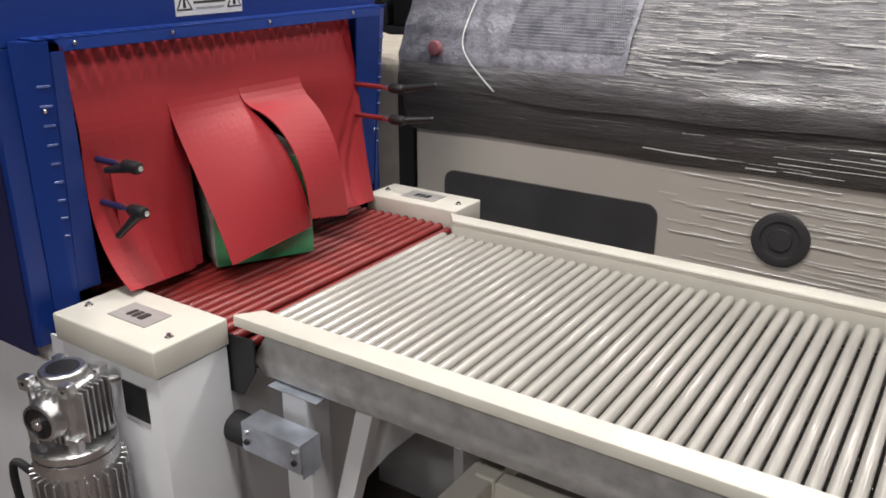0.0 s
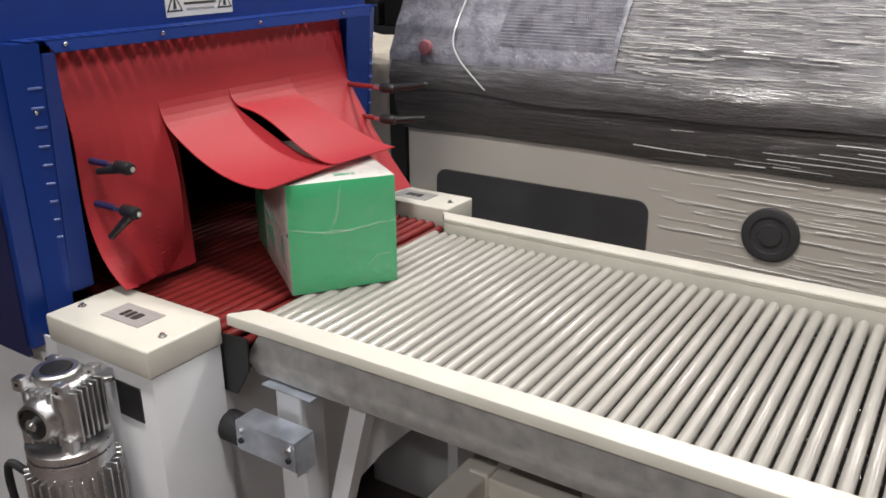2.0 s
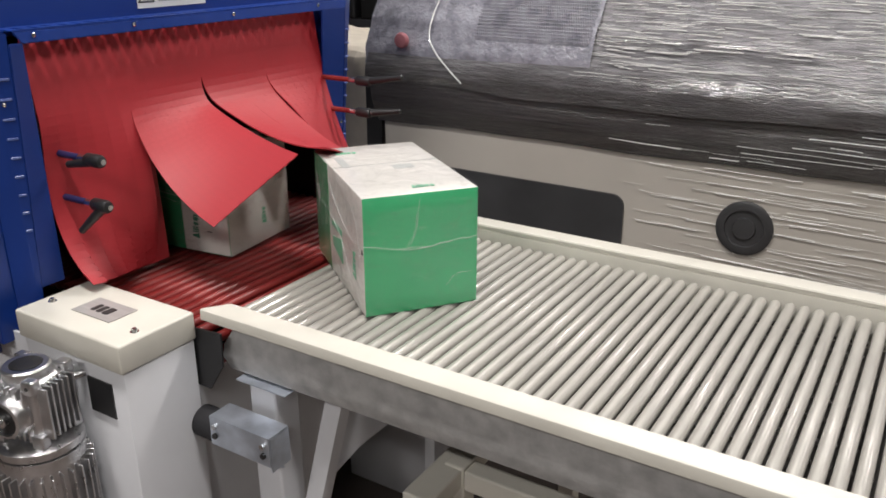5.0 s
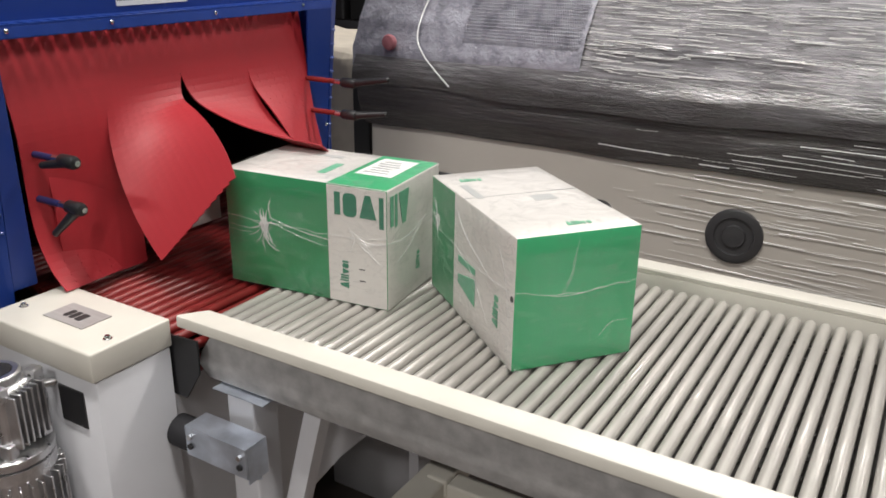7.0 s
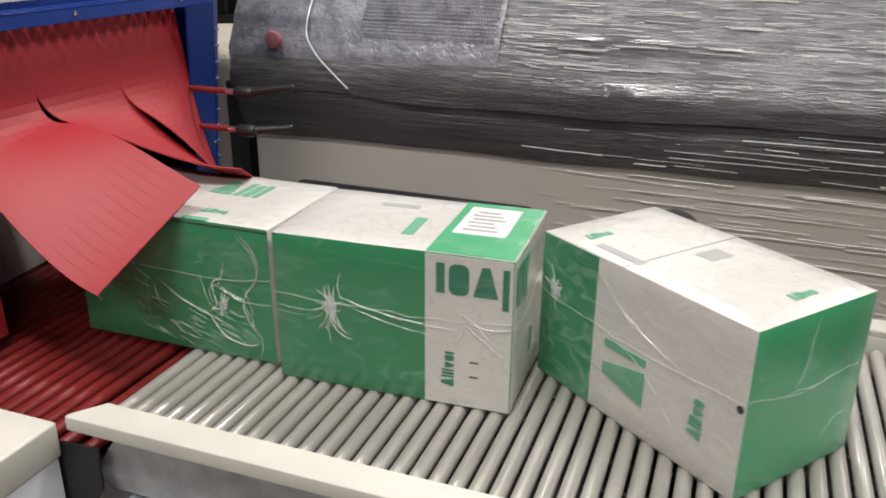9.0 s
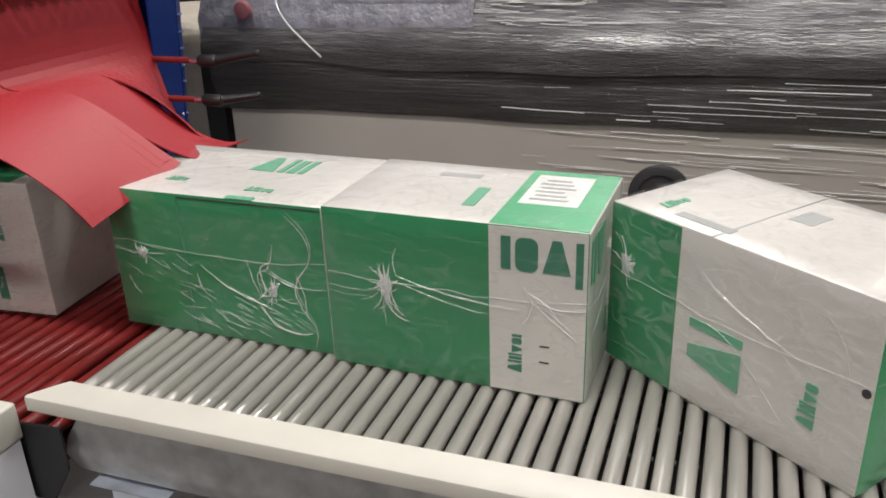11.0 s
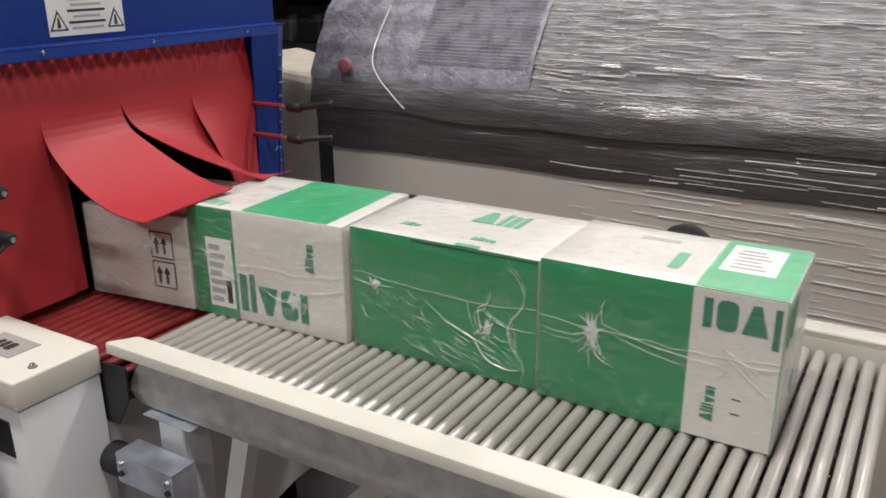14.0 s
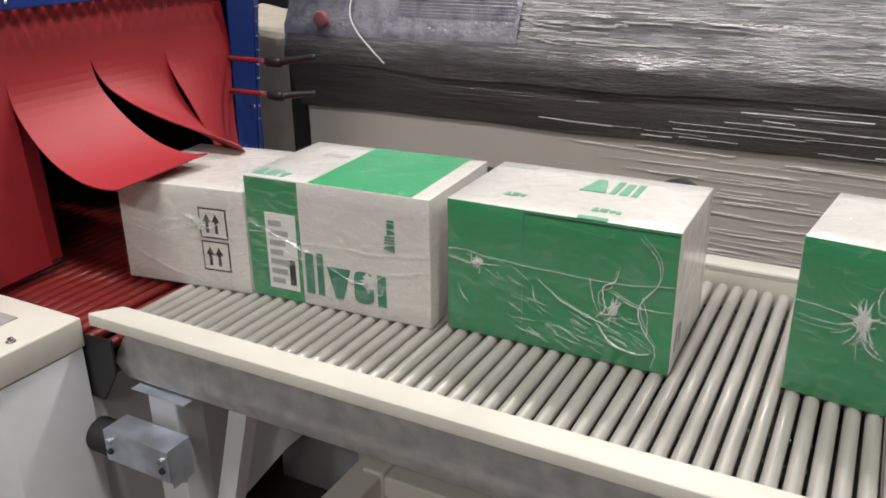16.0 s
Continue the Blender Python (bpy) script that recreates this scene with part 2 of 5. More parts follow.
def smooth_line(points, n=6):
    """Extra points on a soft curve through the given ones."""
    p = [Vector(q) for q in points]
    out = []
    for i in range(len(p) - 1):
        a, b, c, d = p[max(i - 1, 0)], p[i], p[i + 1], p[min(i + 2, len(p) - 1)]
        for k in range(n):
            t = k / n
            out.append(0.5 * (2 * b + (c - a) * t + (2 * a - 5 * b + 4 * c - d) * t * t + (3 * b - a - 3 * c + d) * t ** 3))
    return out + [p[-1]]


def tube_along(points, r, seg=8, bm=None):
    """A thin round strand through the points."""
    bm = bm or bmesh.new()
    rings = []
    pts = [Vector(p) for p in points]
    for i, p in enumerate(pts):
        d = (pts[min(i + 1, len(pts) - 1)] - pts[max(i - 1, 0)]).normalized()
        q = d.to_track_quat("Z", "Y")
        rings.append([bm.verts.new(p + q @ Vector((r * math.cos(2 * math.pi * k / seg), r * math.sin(2 * math.pi * k / seg), 0))) for k in range(seg)])
    for a, b in zip(rings, rings[1:]):
        for k in range(seg):
            bm.faces.new((a[k], a[(k + 1) % seg], b[(k + 1) % seg], b[k]))
    bm.faces.new(rings[0][::-1])
    bm.faces.new(rings[-1])
    return bm

RAIL_Z = 0.88
ROLL_Z = RAIL_Z - 0.027
PITCH = 0.0254
ROLL_R = 0.0104

# ---- hall ----
floor_bm = box(-9, 9, -8, 8, -0.1, 0.0)
floor = tagged(part("floor", floor_bm, FLOOR), "brown-grey coated hall floor with pale joints", "floor", kind="structure")
for i, jx in enumerate((-1.4, -3.9, 1.1, 3.6)):
    tagged(part("floor_joint", box(jx - 0.008, jx + 0.008, -8, 8, 0.0, 0.003), JOINT, floor), "", "")
for i, jy in enumerate((-2.3, 0.19, 2.7)):
    part("floor_joint", box(-9, 9, jy - 0.008, jy + 0.008, 0.0, 0.0045), JOINT, floor)
# walls and ceiling added out of view to close the hall for reflections
for nm, b in (("wall_north", (-9, 9, 6, 6.2, 0, 5)), ("wall_south", (-9, 9, -8.2, -8, 0, 5)), ("wall_west", (-9.2, -9, -8, 6, 0, 5)), ("wall_east", (9, 9.2, -8, 6, 0, 5))):
    tagged(part(nm, box(*b), HALL), "plain grey hall wall, added out of view", "wall", kind="structure")
tagged(part("ceiling", box(-9, 9, -8, 6, 5.0, 5.2), CEIL), "dark grey hall ceiling, added out of view", "ceiling", kind="structure")
LAMP_GLOW = bpy.data.materials.new("lamp_glow")
LAMP_GLOW.use_nodes = True
LAMP_GLOW.node_tree.nodes["Principled BSDF"].inputs["Emission Color"].default_value = (1, 0.97, 0.92, 1)
LAMP_GLOW.node_tree.nodes["Principled BSDF"].inputs["Emission Strength"].default_value = 9
for lx, ly, lz in LAMPS:
    lamp = thing("ceiling_lamp", "unseen long white hall lamp hung from the ceiling", "lamp", pose(lx, ly, lz), "hall lamps")
    part("housing", box(-0.8, 0.8, -0.17, 0.17, 0.0, 0.08, 0.01), CREAM, lamp)
    part("tube", box(-0.76, 0.76, -0.05, 0.05, -0.03, -0.002, 0.008), LAMP_GLOW, lamp)
    for sx in (-0.6, 0.6):
        part("hanger", rod((sx, 0, 0.08), (sx, 0, 5.0 - lz), 0.006, 8), STEEL, lamp)


# ---- roller conveyor ----
X_END = 1.147
conveyor = thing("roller_conveyor", "cream steel roller conveyor with grey plastic rollers", "conveyor")
# folded side rail: lip, top and recessed web
near_profile = [(0.0, 0.877), (-0.002, 0.88), (-0.043, 0.88), (-0.046, 0.8785), (-0.047, 0.876), (-0.047, 0.860), (-0.044, 0.859), (-0.038, 0.859), (-0.038, 0.868), (-0.002, 0.868)]
far_profile = [(0.6 - y, z) for y, z in near_profile]


def side_rail(profile, name):
    bm = extrude_profile(profile, 0.0, X_END)
    for v in bm.verts:
        if v.co.x < 0.001 and abs(v.co.y - 0.3) < 0.27 + 0.05 and abs(v.co.y - 0.3) < 0.312:
            v.co.x = 0.03
    return part(name, bm, CREAM, conveyor, "cream folded steel side rail", smooth=True)


side_rail(near_profile, "side_rail")
side_rail(far_profile, "side_rail")


def web(flip):
    """The grey side plate under a rail, cut back at its end and folded inwards below."""
    bm = bmesh.new()
    rows = [(-0.034, 0.868, 0.062), (-0.035, 0.85, 0.062), (-0.036, 0.818, 0.04), (-0.036, 0.794, 0.034), (-0.030, 0.770, 0.046), (0.012, 0.766, 0.06)]
    grid = []
    for y, z, x0 in rows:
        grid.append([bm.verts.new((x, (0.6 - y) if flip else y, z)) for x in (x0, 0.4, 0.8, X_END)])
    for a, b in zip(grid, grid[1:]):
        for i in range(3):
            bm.faces.new((a[i], a[i + 1], b[i + 1], b[i]))
    bmesh.ops.recalc_face_normals(bm, faces=bm.faces)
    bmesh.ops.solidify(bm, geom=bm.faces[:], thickness=0.003)
    return part("side_plate", bm, RAIL_SIDE, conveyor, "grey folded side plate with worn patches", smooth=True)


web(False)
web(True)
part("inner_wall", box(0.03, X_END, 0.601, 0.604, 0.79, 0.867), CREAM, conveyor)
part("inner_wall", box(0.03, X_END, -0.004, -0.001, 0.79, 0.867), CREAM, conveyor)

roller_bm = bmesh.new()
lathe([(0.004, -0.291), (0.0075, -0.2895), (0.0095, -0.286), (ROLL_R, -0.281), (ROLL_R, 0.281), (0.0095, 0.286), (0.0075, 0.2895), (0.004, 0.291)], 20, roller_bm, pose(0, 0, 0, -90))
axle_bm = rod((0, -0.30, 0), (0, 0.30, 0), 0.003, 8)
first_roller = part("roller", roller_bm, ROLLER, conveyor, "", smooth=True, m=pose(0.0165, 0.30, ROLL_Z - ROLL_R))
first_axle = part("axle", axle_bm, STEEL, first_roller)
for k in range(1, 45):
    r = new("roller", first_roller.data)
    r.parent = conveyor
    r.matrix_basis = pose(0.0165 + k * PITCH, 0.30, ROLL_Z - ROLL_R, 0, (k * 47) % 360, 0)
    a = new("axle", first_axle.data)
    a.parent = r
# chains that hold the roller axles, seen as rows of small bright links between them
for cy in (0.06, 0.12, 0.18, 0.24, 0.30, 0.36, 0.42, 0.48, 0.54):
    bm = bmesh.new()
    x = 0.02
    while x < X_END - 0.045:
        box(x, x + 0.008, cy - 0.004, cy + 0.004, 0.822, 0.828, bm=bm)
        x += 0.0127
    tagged(part("link_chain", bm, STEEL, conveyor, "row of small steel links"), kind="stuff")
part("drip_tray", box(0.02, X_END - 0.02, 0.01, 0.59, 0.79, 0.795), TRAY, conveyor, "dull steel tray under the rollers")

# legs and cross frame
for lx in (0.085,):
    leg = part("leg", box(lx, lx + 0.06, -0.03, 0.03, 0.0, 0.762, 0.004), PANEL_WHITE, conveyor, "white square steel leg")
    part("leg_cap", box(lx - 0.012, lx + 0.1, -0.048, 0.036, 0.7635, 0.7655), ZINC, leg)
    part("leg", box(lx, lx + 0.06, 0.57, 0.63, 0.0, 0.762, 0.004), PANEL_WHITE, conveyor)
part("brace", outline_slab([(0.235, 0.764), (0.27, 0.764), (0.20, 0.5), (0.165, 0.5)], "y", 0.0, 0.03), PANEL_WHITE, conveyor, "white slanting brace")
for ly in (0.02, 0.54):
    part("leg", box(0.405, 0.445, ly + 0.08, ly + 0.12, 0.0, 0.63, 0.004), CREAM, conveyor)
    part("leg", box(1.05, 1.09, ly, ly + 0.04, 0.0, 0.765, 0.004), CREAM, conveyor)
part("cross_bar", box(0.385, 0.44, -0.6 + 0.6, 0.66, 0.585, 0.625, 0.004), CREAM, conveyor, "cream square cross bar")
part("long_bar", box(0.445, 1.05, 0.10, 0.14, 0.585, 0.625, 0.004), CREAM, conveyor)

# zinc stop bracket with a rubber buffer
bracket = thing("mounting_bracket", "zinc-plated folded steel bracket with a black rubber buffer", "bracket")
part("channel", outline_slab([(-0.094, 0.652), (-0.094, 0.708), (-0.045, 0.708), (-0.045, 0.705), (-0.091, 0.705), (-0.091, 0.655), (-0.06, 0.636), (-0.062, 0.633)], "x", 0.048, 0.185), ZINC, bracket, "zinc-plated folded channel")
part("end_tab", box(0.183, 0.1855, -0.09, -0.045, 0.64, 0.704), ZINC, bracket)
part("buffer", rod((0.046, -0.062, 0.665), (-0.006, -0.062, 0.665), 0.029, 24), RUBBER, bracket, "black rubber buffer", smooth=True)
for bx in (0.06, 0.172):
    for bz in (0.69, 0.672):
        bolt = part("bolt", rod((bx, -0.0935, bz), (bx, -0.099, bz), 0.0055, 6), BLACK if bz < 0.68 else STEEL, bracket)


# ---- tunnel base with belt housings ----
def housing(y0, y1, near):
    h = thing("belt_drive_housing", "cream sheet-steel drive housing with screwed lid beside the belt", "machine housing", group="drive housings")
    x0, x1 = -0.272, 0.0
    part("lid", box(x0, x1, y0, y1, 0.829, 0.88, 0.004, 3), CREAM, h, "cream folded lid", smooth=True)
    bm = box(x0 + 0.006, x1 - 0.004, y0 + 0.006, y1 - 0.003, 0.0, 0.828, 0.003)
    part("body", bm, PANEL_WHITE, h, "white sheet-steel body", smooth=True)
    cy = (y0 + y1) / 2
    plate = part("nameplate", box(-0.185, -0.085, cy - 0.028, cy + 0.030, 0.8805, 0.8818), PLATE, h, "brushed metal nameplate with dark marks")
    # maker's mark as plain shapes
    for i, (px, w) in enumerate(((-0.158, 0.011), (-0.144, 0.012), (-0.129, 0.016))):
        part("mark", outline_slab(rounded_rect(px, px + w, cy - 0.012, cy + 0.012, 0.004, 3), "z", 0.8818, 0.8823), INK_BLACK, plate)
    for sx, sy in ((-0.245, y0 + 0.055), (-0.024, y0 + 0.052)):
        lathe_bm = lathe([(0.0075, 0), (0.0075, 0.0012), (0.005, 0.0014), (0.005, 0.005), (0.0038, 0.0065), (0.001, 0.007)], 12)
        part("screw", lathe_bm, STEEL, h, "domed steel screw", smooth=True, m=pose(sx, sy, 0.88))
    return h


near_housing = housing(-0.216, -0.060, True)
far_housing = housing(0.660, 0.778, False)
# dark opening for the shaft in the housing's side
part("shaft_slot", box(-0.1, -0.038, -0.2125, -0.208, 0.735, 0.80), BLACK, near_housing, "dark rectangular shaft opening")

base = thing("tunnel_base", "white sheet-steel base under the red tube belt", "machine base")
part("front_apron", outline_slab([(-0.06, 0.2), (0.44, 0.30), (0.66, 0.30), (0.66, 0.74), (-0.06, 0.74)], "x", -0.055, -0.05), PANEL_WHITE, base, "white front apron with a cut corner")
part("side_panel", box(-2.3, -0.06, -0.2, -0.195, 0.0, 0.82), PANEL_WHITE, base)
part("side_panel", box(-2.3, -0.06, 0.77, 0.775, 0.0, 0.82), PANEL_WHITE, base)

# ---- red tube belt ----
belt = thing("tube_belt", "dark red silicone tube belt running out of the tunnel", "conveyor belt")
tube_bm = lathe([(0.003, -0.355), (0.0095, -0.353), (0.0095, 0.353), (0.003, 0.355)], 14, None, pose(0, 0, 0, -90))
tube_mesh = part("tube", tube_bm, RED_ROD, belt, "", smooth=True, m=pose(-0.04, 0.30, ROLL_Z - 0.016)).data
xs = [(-0.04 - PITCH * i, ROLL_Z - 0.016) for i in range(1, 86)]
DRUM = 0.045
for i in range(1, 9):
    a = PITCH * i / DRUM
    if a < 3.0:
        xs.append((-0.04 + DRUM * math.sin(a), ROLL_Z - 0.016 - DRUM + DRUM * math.cos(a)))
for x, z in xs:
    o = new("tube", tube_mesh)
    o.parent = belt
    o.matrix_basis = pose(x, 0.30, z)
part("drum", rod((-0.04, -0.05, ROLL_Z - 0.016 - DRUM), (-0.04, 0.65, ROLL_Z - 0.016 - DRUM), DRUM - 0.012, 24), BLACK, belt)
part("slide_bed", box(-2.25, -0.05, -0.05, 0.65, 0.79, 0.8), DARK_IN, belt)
# black plate stands in for the shade in the gap at the turn
part("end_guard", outline_slab([(-0.055, 0.845), (0.058, 0.852), (0.056, 0.79), (0.02, 0.735), (-0.055, 0.735)], "y", -0.0595, -0.0555), BLACK, belt, "black plate for the dark gap at the belt's turn")

# ---- blue tunnel hood ----
tunnel = thing("shrink_tunnel", "blue powder-coated shrink tunnel with a framed exit opening", "machine")
part("front_panel", box(-0.335, -0.318, -0.222, 0.775, 1.325, 2.1, 0.003), BLUE, tunnel, "blue front panel")
part("front_panel", box(-0.335, -0.318, -0.222, -0.14, 0.80, 1.325, 0.002), BLUE, tunnel)
part("front_panel", box(-0.335, -0.318, 0.66, 0.775, 0.86, 1.325, 0.002), BLUE, tunnel)
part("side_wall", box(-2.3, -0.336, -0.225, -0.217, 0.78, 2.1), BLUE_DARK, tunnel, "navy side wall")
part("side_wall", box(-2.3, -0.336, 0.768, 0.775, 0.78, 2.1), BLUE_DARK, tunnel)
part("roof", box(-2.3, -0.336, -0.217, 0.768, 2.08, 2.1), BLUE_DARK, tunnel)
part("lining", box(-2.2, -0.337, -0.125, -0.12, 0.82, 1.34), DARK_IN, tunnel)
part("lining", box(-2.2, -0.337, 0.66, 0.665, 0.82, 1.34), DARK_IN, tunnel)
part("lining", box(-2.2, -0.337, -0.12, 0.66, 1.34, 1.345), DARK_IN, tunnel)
part("inner_curtain", box(-2.26, -2.24, -0.12, 0.66, 0.80, 1.34), RED, tunnel)


def prism(corners_a, corners_b, mat, name, label=""):
    """A sheet between two quads given corner by corner."""
    bm = bmesh.new()
    a = [bm.verts.new(c) for c in corners_a]
    b = [bm.verts.new(c) for c in corners_b]
    for i in range(4):
        bm.faces.new((a[i], a[(i + 1) % 4], b[(i + 1) % 4], b[i]))
    bm.faces.new(a[::-1])
    bm.faces.new(b)
    bmesh.ops.recalc_face_normals(bm, faces=bm.faces)
    bmesh.ops.bevel(bm, geom=bm.edges[:], offset=0.0015, segments=2, affect="EDGES")
    return part(name, bm, mat, tunnel, label, smooth=True)


# the opening's frame stands out at the top and falls back to the panel below
TOPX, LOWX = -0.262, -0.296


def jamb(outer, edge, inner_top, inner_low):
    o = prism([(-0.316, outer, 0.84), (-0.316, edge, 0.84), (-0.316, edge, 1.337), (-0.316, outer, 1.337)],
              [(LOWX - 0.006, outer + (edge - outer) * 0.9, 0.84), (LOWX, edge, 0.84), (TOPX, edge, 1.337), (TOPX - 0.014, outer + (edge - outer) * 0.15, 1.337)], BLUE, "jamb", "blue jamb with pressed slots")
    prism([(LOWX - 0.004, edge, 0.888), (LOWX - 0.004, inner_low, 0.888), (TOPX - 0.004, inner_top, 1.32), (TOPX - 0.004, edge, 1.32)],
          [(LOWX, edge, 0.888), (LOWX, inner_low, 0.888), (TOPX, inner_top, 1.32), (TOPX, edge, 1.32)], BLUE, "jamb_face", "blue jamb front face")
    for i in range(9):
        z = 1.265 - i * 0.033
        f = (z - 0.84) / 0.497
        o_y = outer + (edge - outer) * (0.9 - 0.75 * f)
        y = (o_y + edge) / 2
        x = (LOWX - 0.006 + (TOPX - 0.014 - LOWX + 0.006) * f + LOWX + (TOPX - LOWX) * f) / 2
        w = abs(edge - o_y) * 0.72
        rise = math.degrees(math.atan2((LOWX + (TOPX - LOWX) * f) - (LOWX - 0.006 + (TOPX - 0.014 - LOWX + 0.006) * f), edge - o_y))
        slot = box(-0.004, 0.0016, -w / 2, w / 2, -0.0022, 0.0022, 0.0008, 1)
        part("slot", slot, SLOT_BLUE, o, "", m=pose(x, y, z, 0, 0, -rise))
    return o


# the slots are set in a lighter blue than the jamb
SLOT_BLUE = material("lighter_blue_slot", (0.09, 0.13, 0.34), 0.35, vary=0.2)
near_jamb = jamb(-0.186, -0.146, -0.121, -0.098)
far_jamb = jamb(0.765, 0.722, 0.632, 0.655)
prism([(TOPX - 0.003, -0.122, 1.318), (TOPX - 0.003, 0.722, 1.318), (TOPX - 0.006, 0.735, 1.338), (TOPX - 0.006, -0.135, 1.338)],
      [(TOPX, -0.122, 1.318), (TOPX, 0.722, 1.318), (TOPX - 0.003, 0.735, 1.338), (TOPX - 0.003, -0.135, 1.338)], BLUE, "header_face", "blue header face above the curtain")
# slotted top plate of the header: the lamps shine through on to the curtain
bm = bmesh.new()
box(-0.318, -0.299, -0.165, 0.765, 1.3385, 1.3405, bm=bm)
box(TOPX - 0.0065, TOPX - 0.004, -0.135, 0.735, 1.3385, 1.3405, bm=bm)
slot_y = -0.165
while slot_y < 0.745:
    box(-0.299, TOPX - 0.0065, slot_y, slot_y + 0.019, 1.3385, 1.3405, bm=bm)
    slot_y += 0.0275
part("header_top", bm, BLUE, tunnel, "slotted blue top plate of the header")
for y in (-0.10, 0.10, 0.35, 0.62):
    part("header_screw", lathe([(0.004, 0), (0.004, 0.002), (0.002, 0.0035)], 10), STEEL, tunnel, "", smooth=True, m=pose(TOPX - 0.001, y, 1.331, 0, 90, 0))
for y, z in ((-0.165, 1.225), (0.70, 1.26), (0.70, 1.04)):
    part("jamb_screw", lathe([(0.004, 0), (0.004, 0.002), (0.002, 0.0035)], 10), STEEL, tunnel, "", smooth=True, m=pose(TOPX - 0.02 + 0.008, y, z, 0, 90, 0))

# warning sign, its small print as bars
sign = thing("warning_sign", "white warning sign with two triangle pictograms and small print", "sign")
part("plate", box(-0.3178, -0.3164, 0.157, 0.327, 1.352, 1.43), LABEL, sign)
for ty in (0.178, 0.306):
    tri = part("triangle", outline_slab([(ty - 0.02, 1.362), (ty + 0.02, 1.362), (ty, 1.40)], "x", -0.3164, -0.3160), INK_BLACK, sign, "black warning triangle")
    part("triangle_face", outline_slab([(ty - 0.0145, 1.365), (ty + 0.0145, 1.365), (ty, 1.393)], "x", -0.3160, -0.3156), LABEL, tri)
    part("pictogram", outline_slab([(ty - 0.004, 1.367), (ty + 0.004, 1.367), (ty + 0.002, 1.386), (ty - 0.002, 1.386)], "x", -0.3156, -0.3152), INK_BLACK, tri)
for i in range(6):
    w = (0.040, 0.034, 0.042, 0.03, 0.041, 0.036)[i]
    part("print_bar", box(-0.3164, -0.3160, 0.242 - w, 0.242 + w, 1.417 - i * 0.0108, 1.4215 - i * 0.0108), LABEL_GREY if i % 2 else INK_BLACK, sign)


# ---- clamping levers ----
def lever(hub, tip, base_x):
    """A clamping lever on a threaded rod that runs out of the jamb."""
    h = thing("clamping_lever", "black plastic clamping lever on a steel rod", "lever", pose(*hub), "clamping levers")
    part("rod", rod((base_x - hub[0], 0, 0), (-0.045, 0, 0), 0.006, 14), RED_ROD if hub[1] > 0.3 else BLUE_DARK, h, "painted spacer rod", smooth=True)
    part("collar", rod((-0.045, 0, 0), (-0.024, 0, 0), 0.0065, 14), STEEL, h, "bright steel collar", smooth=True)
    part("hub", lathe([(0.009, -0.026), (0.0115, -0.022), (0.012, 0.008), (0.010, 0.014), (0.006, 0.016)], 18, None, pose(0, 0, 0, 0, 90, 0)), BLACK, h, "", smooth=True)
    t = Vector(tip)
    bm = rod((0.002, 0, 0), t, 0.0095, 14, 0.0062)
    bmesh.ops.create_uvsphere(bm, u_segments=12, v_segments=8, radius=0.0066, matrix=Matrix.Translation(t))
    part("arm", bm, BLACK, h, "black tapered arm", smooth=True)
    part("screw", rod((0.0155, 0, 0), (0.019, 0, 0), 0.005, 12), STEEL, h)
    return h


lever((-0.182, -0.076, 1.124), (-0.062, -0.010, -0.012), -0.285)
lever((-0.180, -0.077, 1.044), (-0.052, -0.012, -0.05), -0.288)
lever((-0.145, 0.638, 1.162), (0.094, 0.010, 0.015), -0.28)
lever((-0.142, 0.632, 1.089), (0.080, 0.022, 0.008), -0.285)

# ---- worm gear motor ----
motor = thing("gear_motor", "bright cast-aluminium worm gearbox on a finned electric motor", "motor", pose(-0.142, -0.286, 0.776, 0, 0, 14))
g = box(-0.058, 0.058, -0.05, 0.05, -0.06, 0.066, 0.014, 3)
part("gearbox", g, CAST, motor, "cast-aluminium worm gearbox", smooth=True)
part("top_flange", lathe([(0.044, 0.06), (0.047, 0.068), (0.047, 0.082), (0.043, 0.086), (0.033, 0.086), (0.033, 0.08)], 28), CAST, motor, "", smooth=True)
part("bore_cap", lathe([(0.031, 0.081), (0.031, 0.0865), (0.026, 0.088)], 24), BLACK, motor, "black rubber bore cap", smooth=True)
for ex, ey in ((-0.05, -0.045), (0.05, -0.045), (-0.05, 0.045), (0.05, 0.045)):
    lug = part("corner_lug", box(ex - 0.014, ex + 0.014, ey - 0.012, ey + 0.012, 0.05, 0.08, 0.004), CAST, motor)
    part("lug_hole", rod((ex, ey - 0.0125, 0.066), (ex, ey - 0.0105, 0.066), 0.0045, 10), BLACK, lug)
    part("corner_lug", box(ex - 0.014, ex + 0.014, ey - 0.012, ey + 0.012, -0.072, -0.042, 0.004), CAST, motor)
hub = part("output_hub", lathe([(0.047, 0.0), (0.047, 0.008), (0.042, 0.014), (0.040, 0.03), (0.034, 0.032), (0.034, 0.02)], 28, None, pose(0, -0.05, 0.0, 90)), CAST, motor, "round output bearing hub", smooth=True)
part("seal", lathe([(0.033, 0.022), (0.033, 0.027), (0.018, 0.027)], 24, None, pose(0, -0.05, 0.0, 90)), BLACK, hub, "black shaft seal", smooth=True)
part("shaft", lathe([(0.013, 0.02), (0.013, 0.036), (0.006, 0.037), (0.006, 0.042)], 18, None, pose(0, -0.05, 0.0, 90)), STEEL, hub, "", smooth=True)
for i in range(6):
    fx = -0.03 + i * 0.0135
    part("cooling_fin", box(fx - 0.0025, fx + 0.0025, -0.06, -0.045, -0.055, 0.06, 0.0015), CAST, motor)
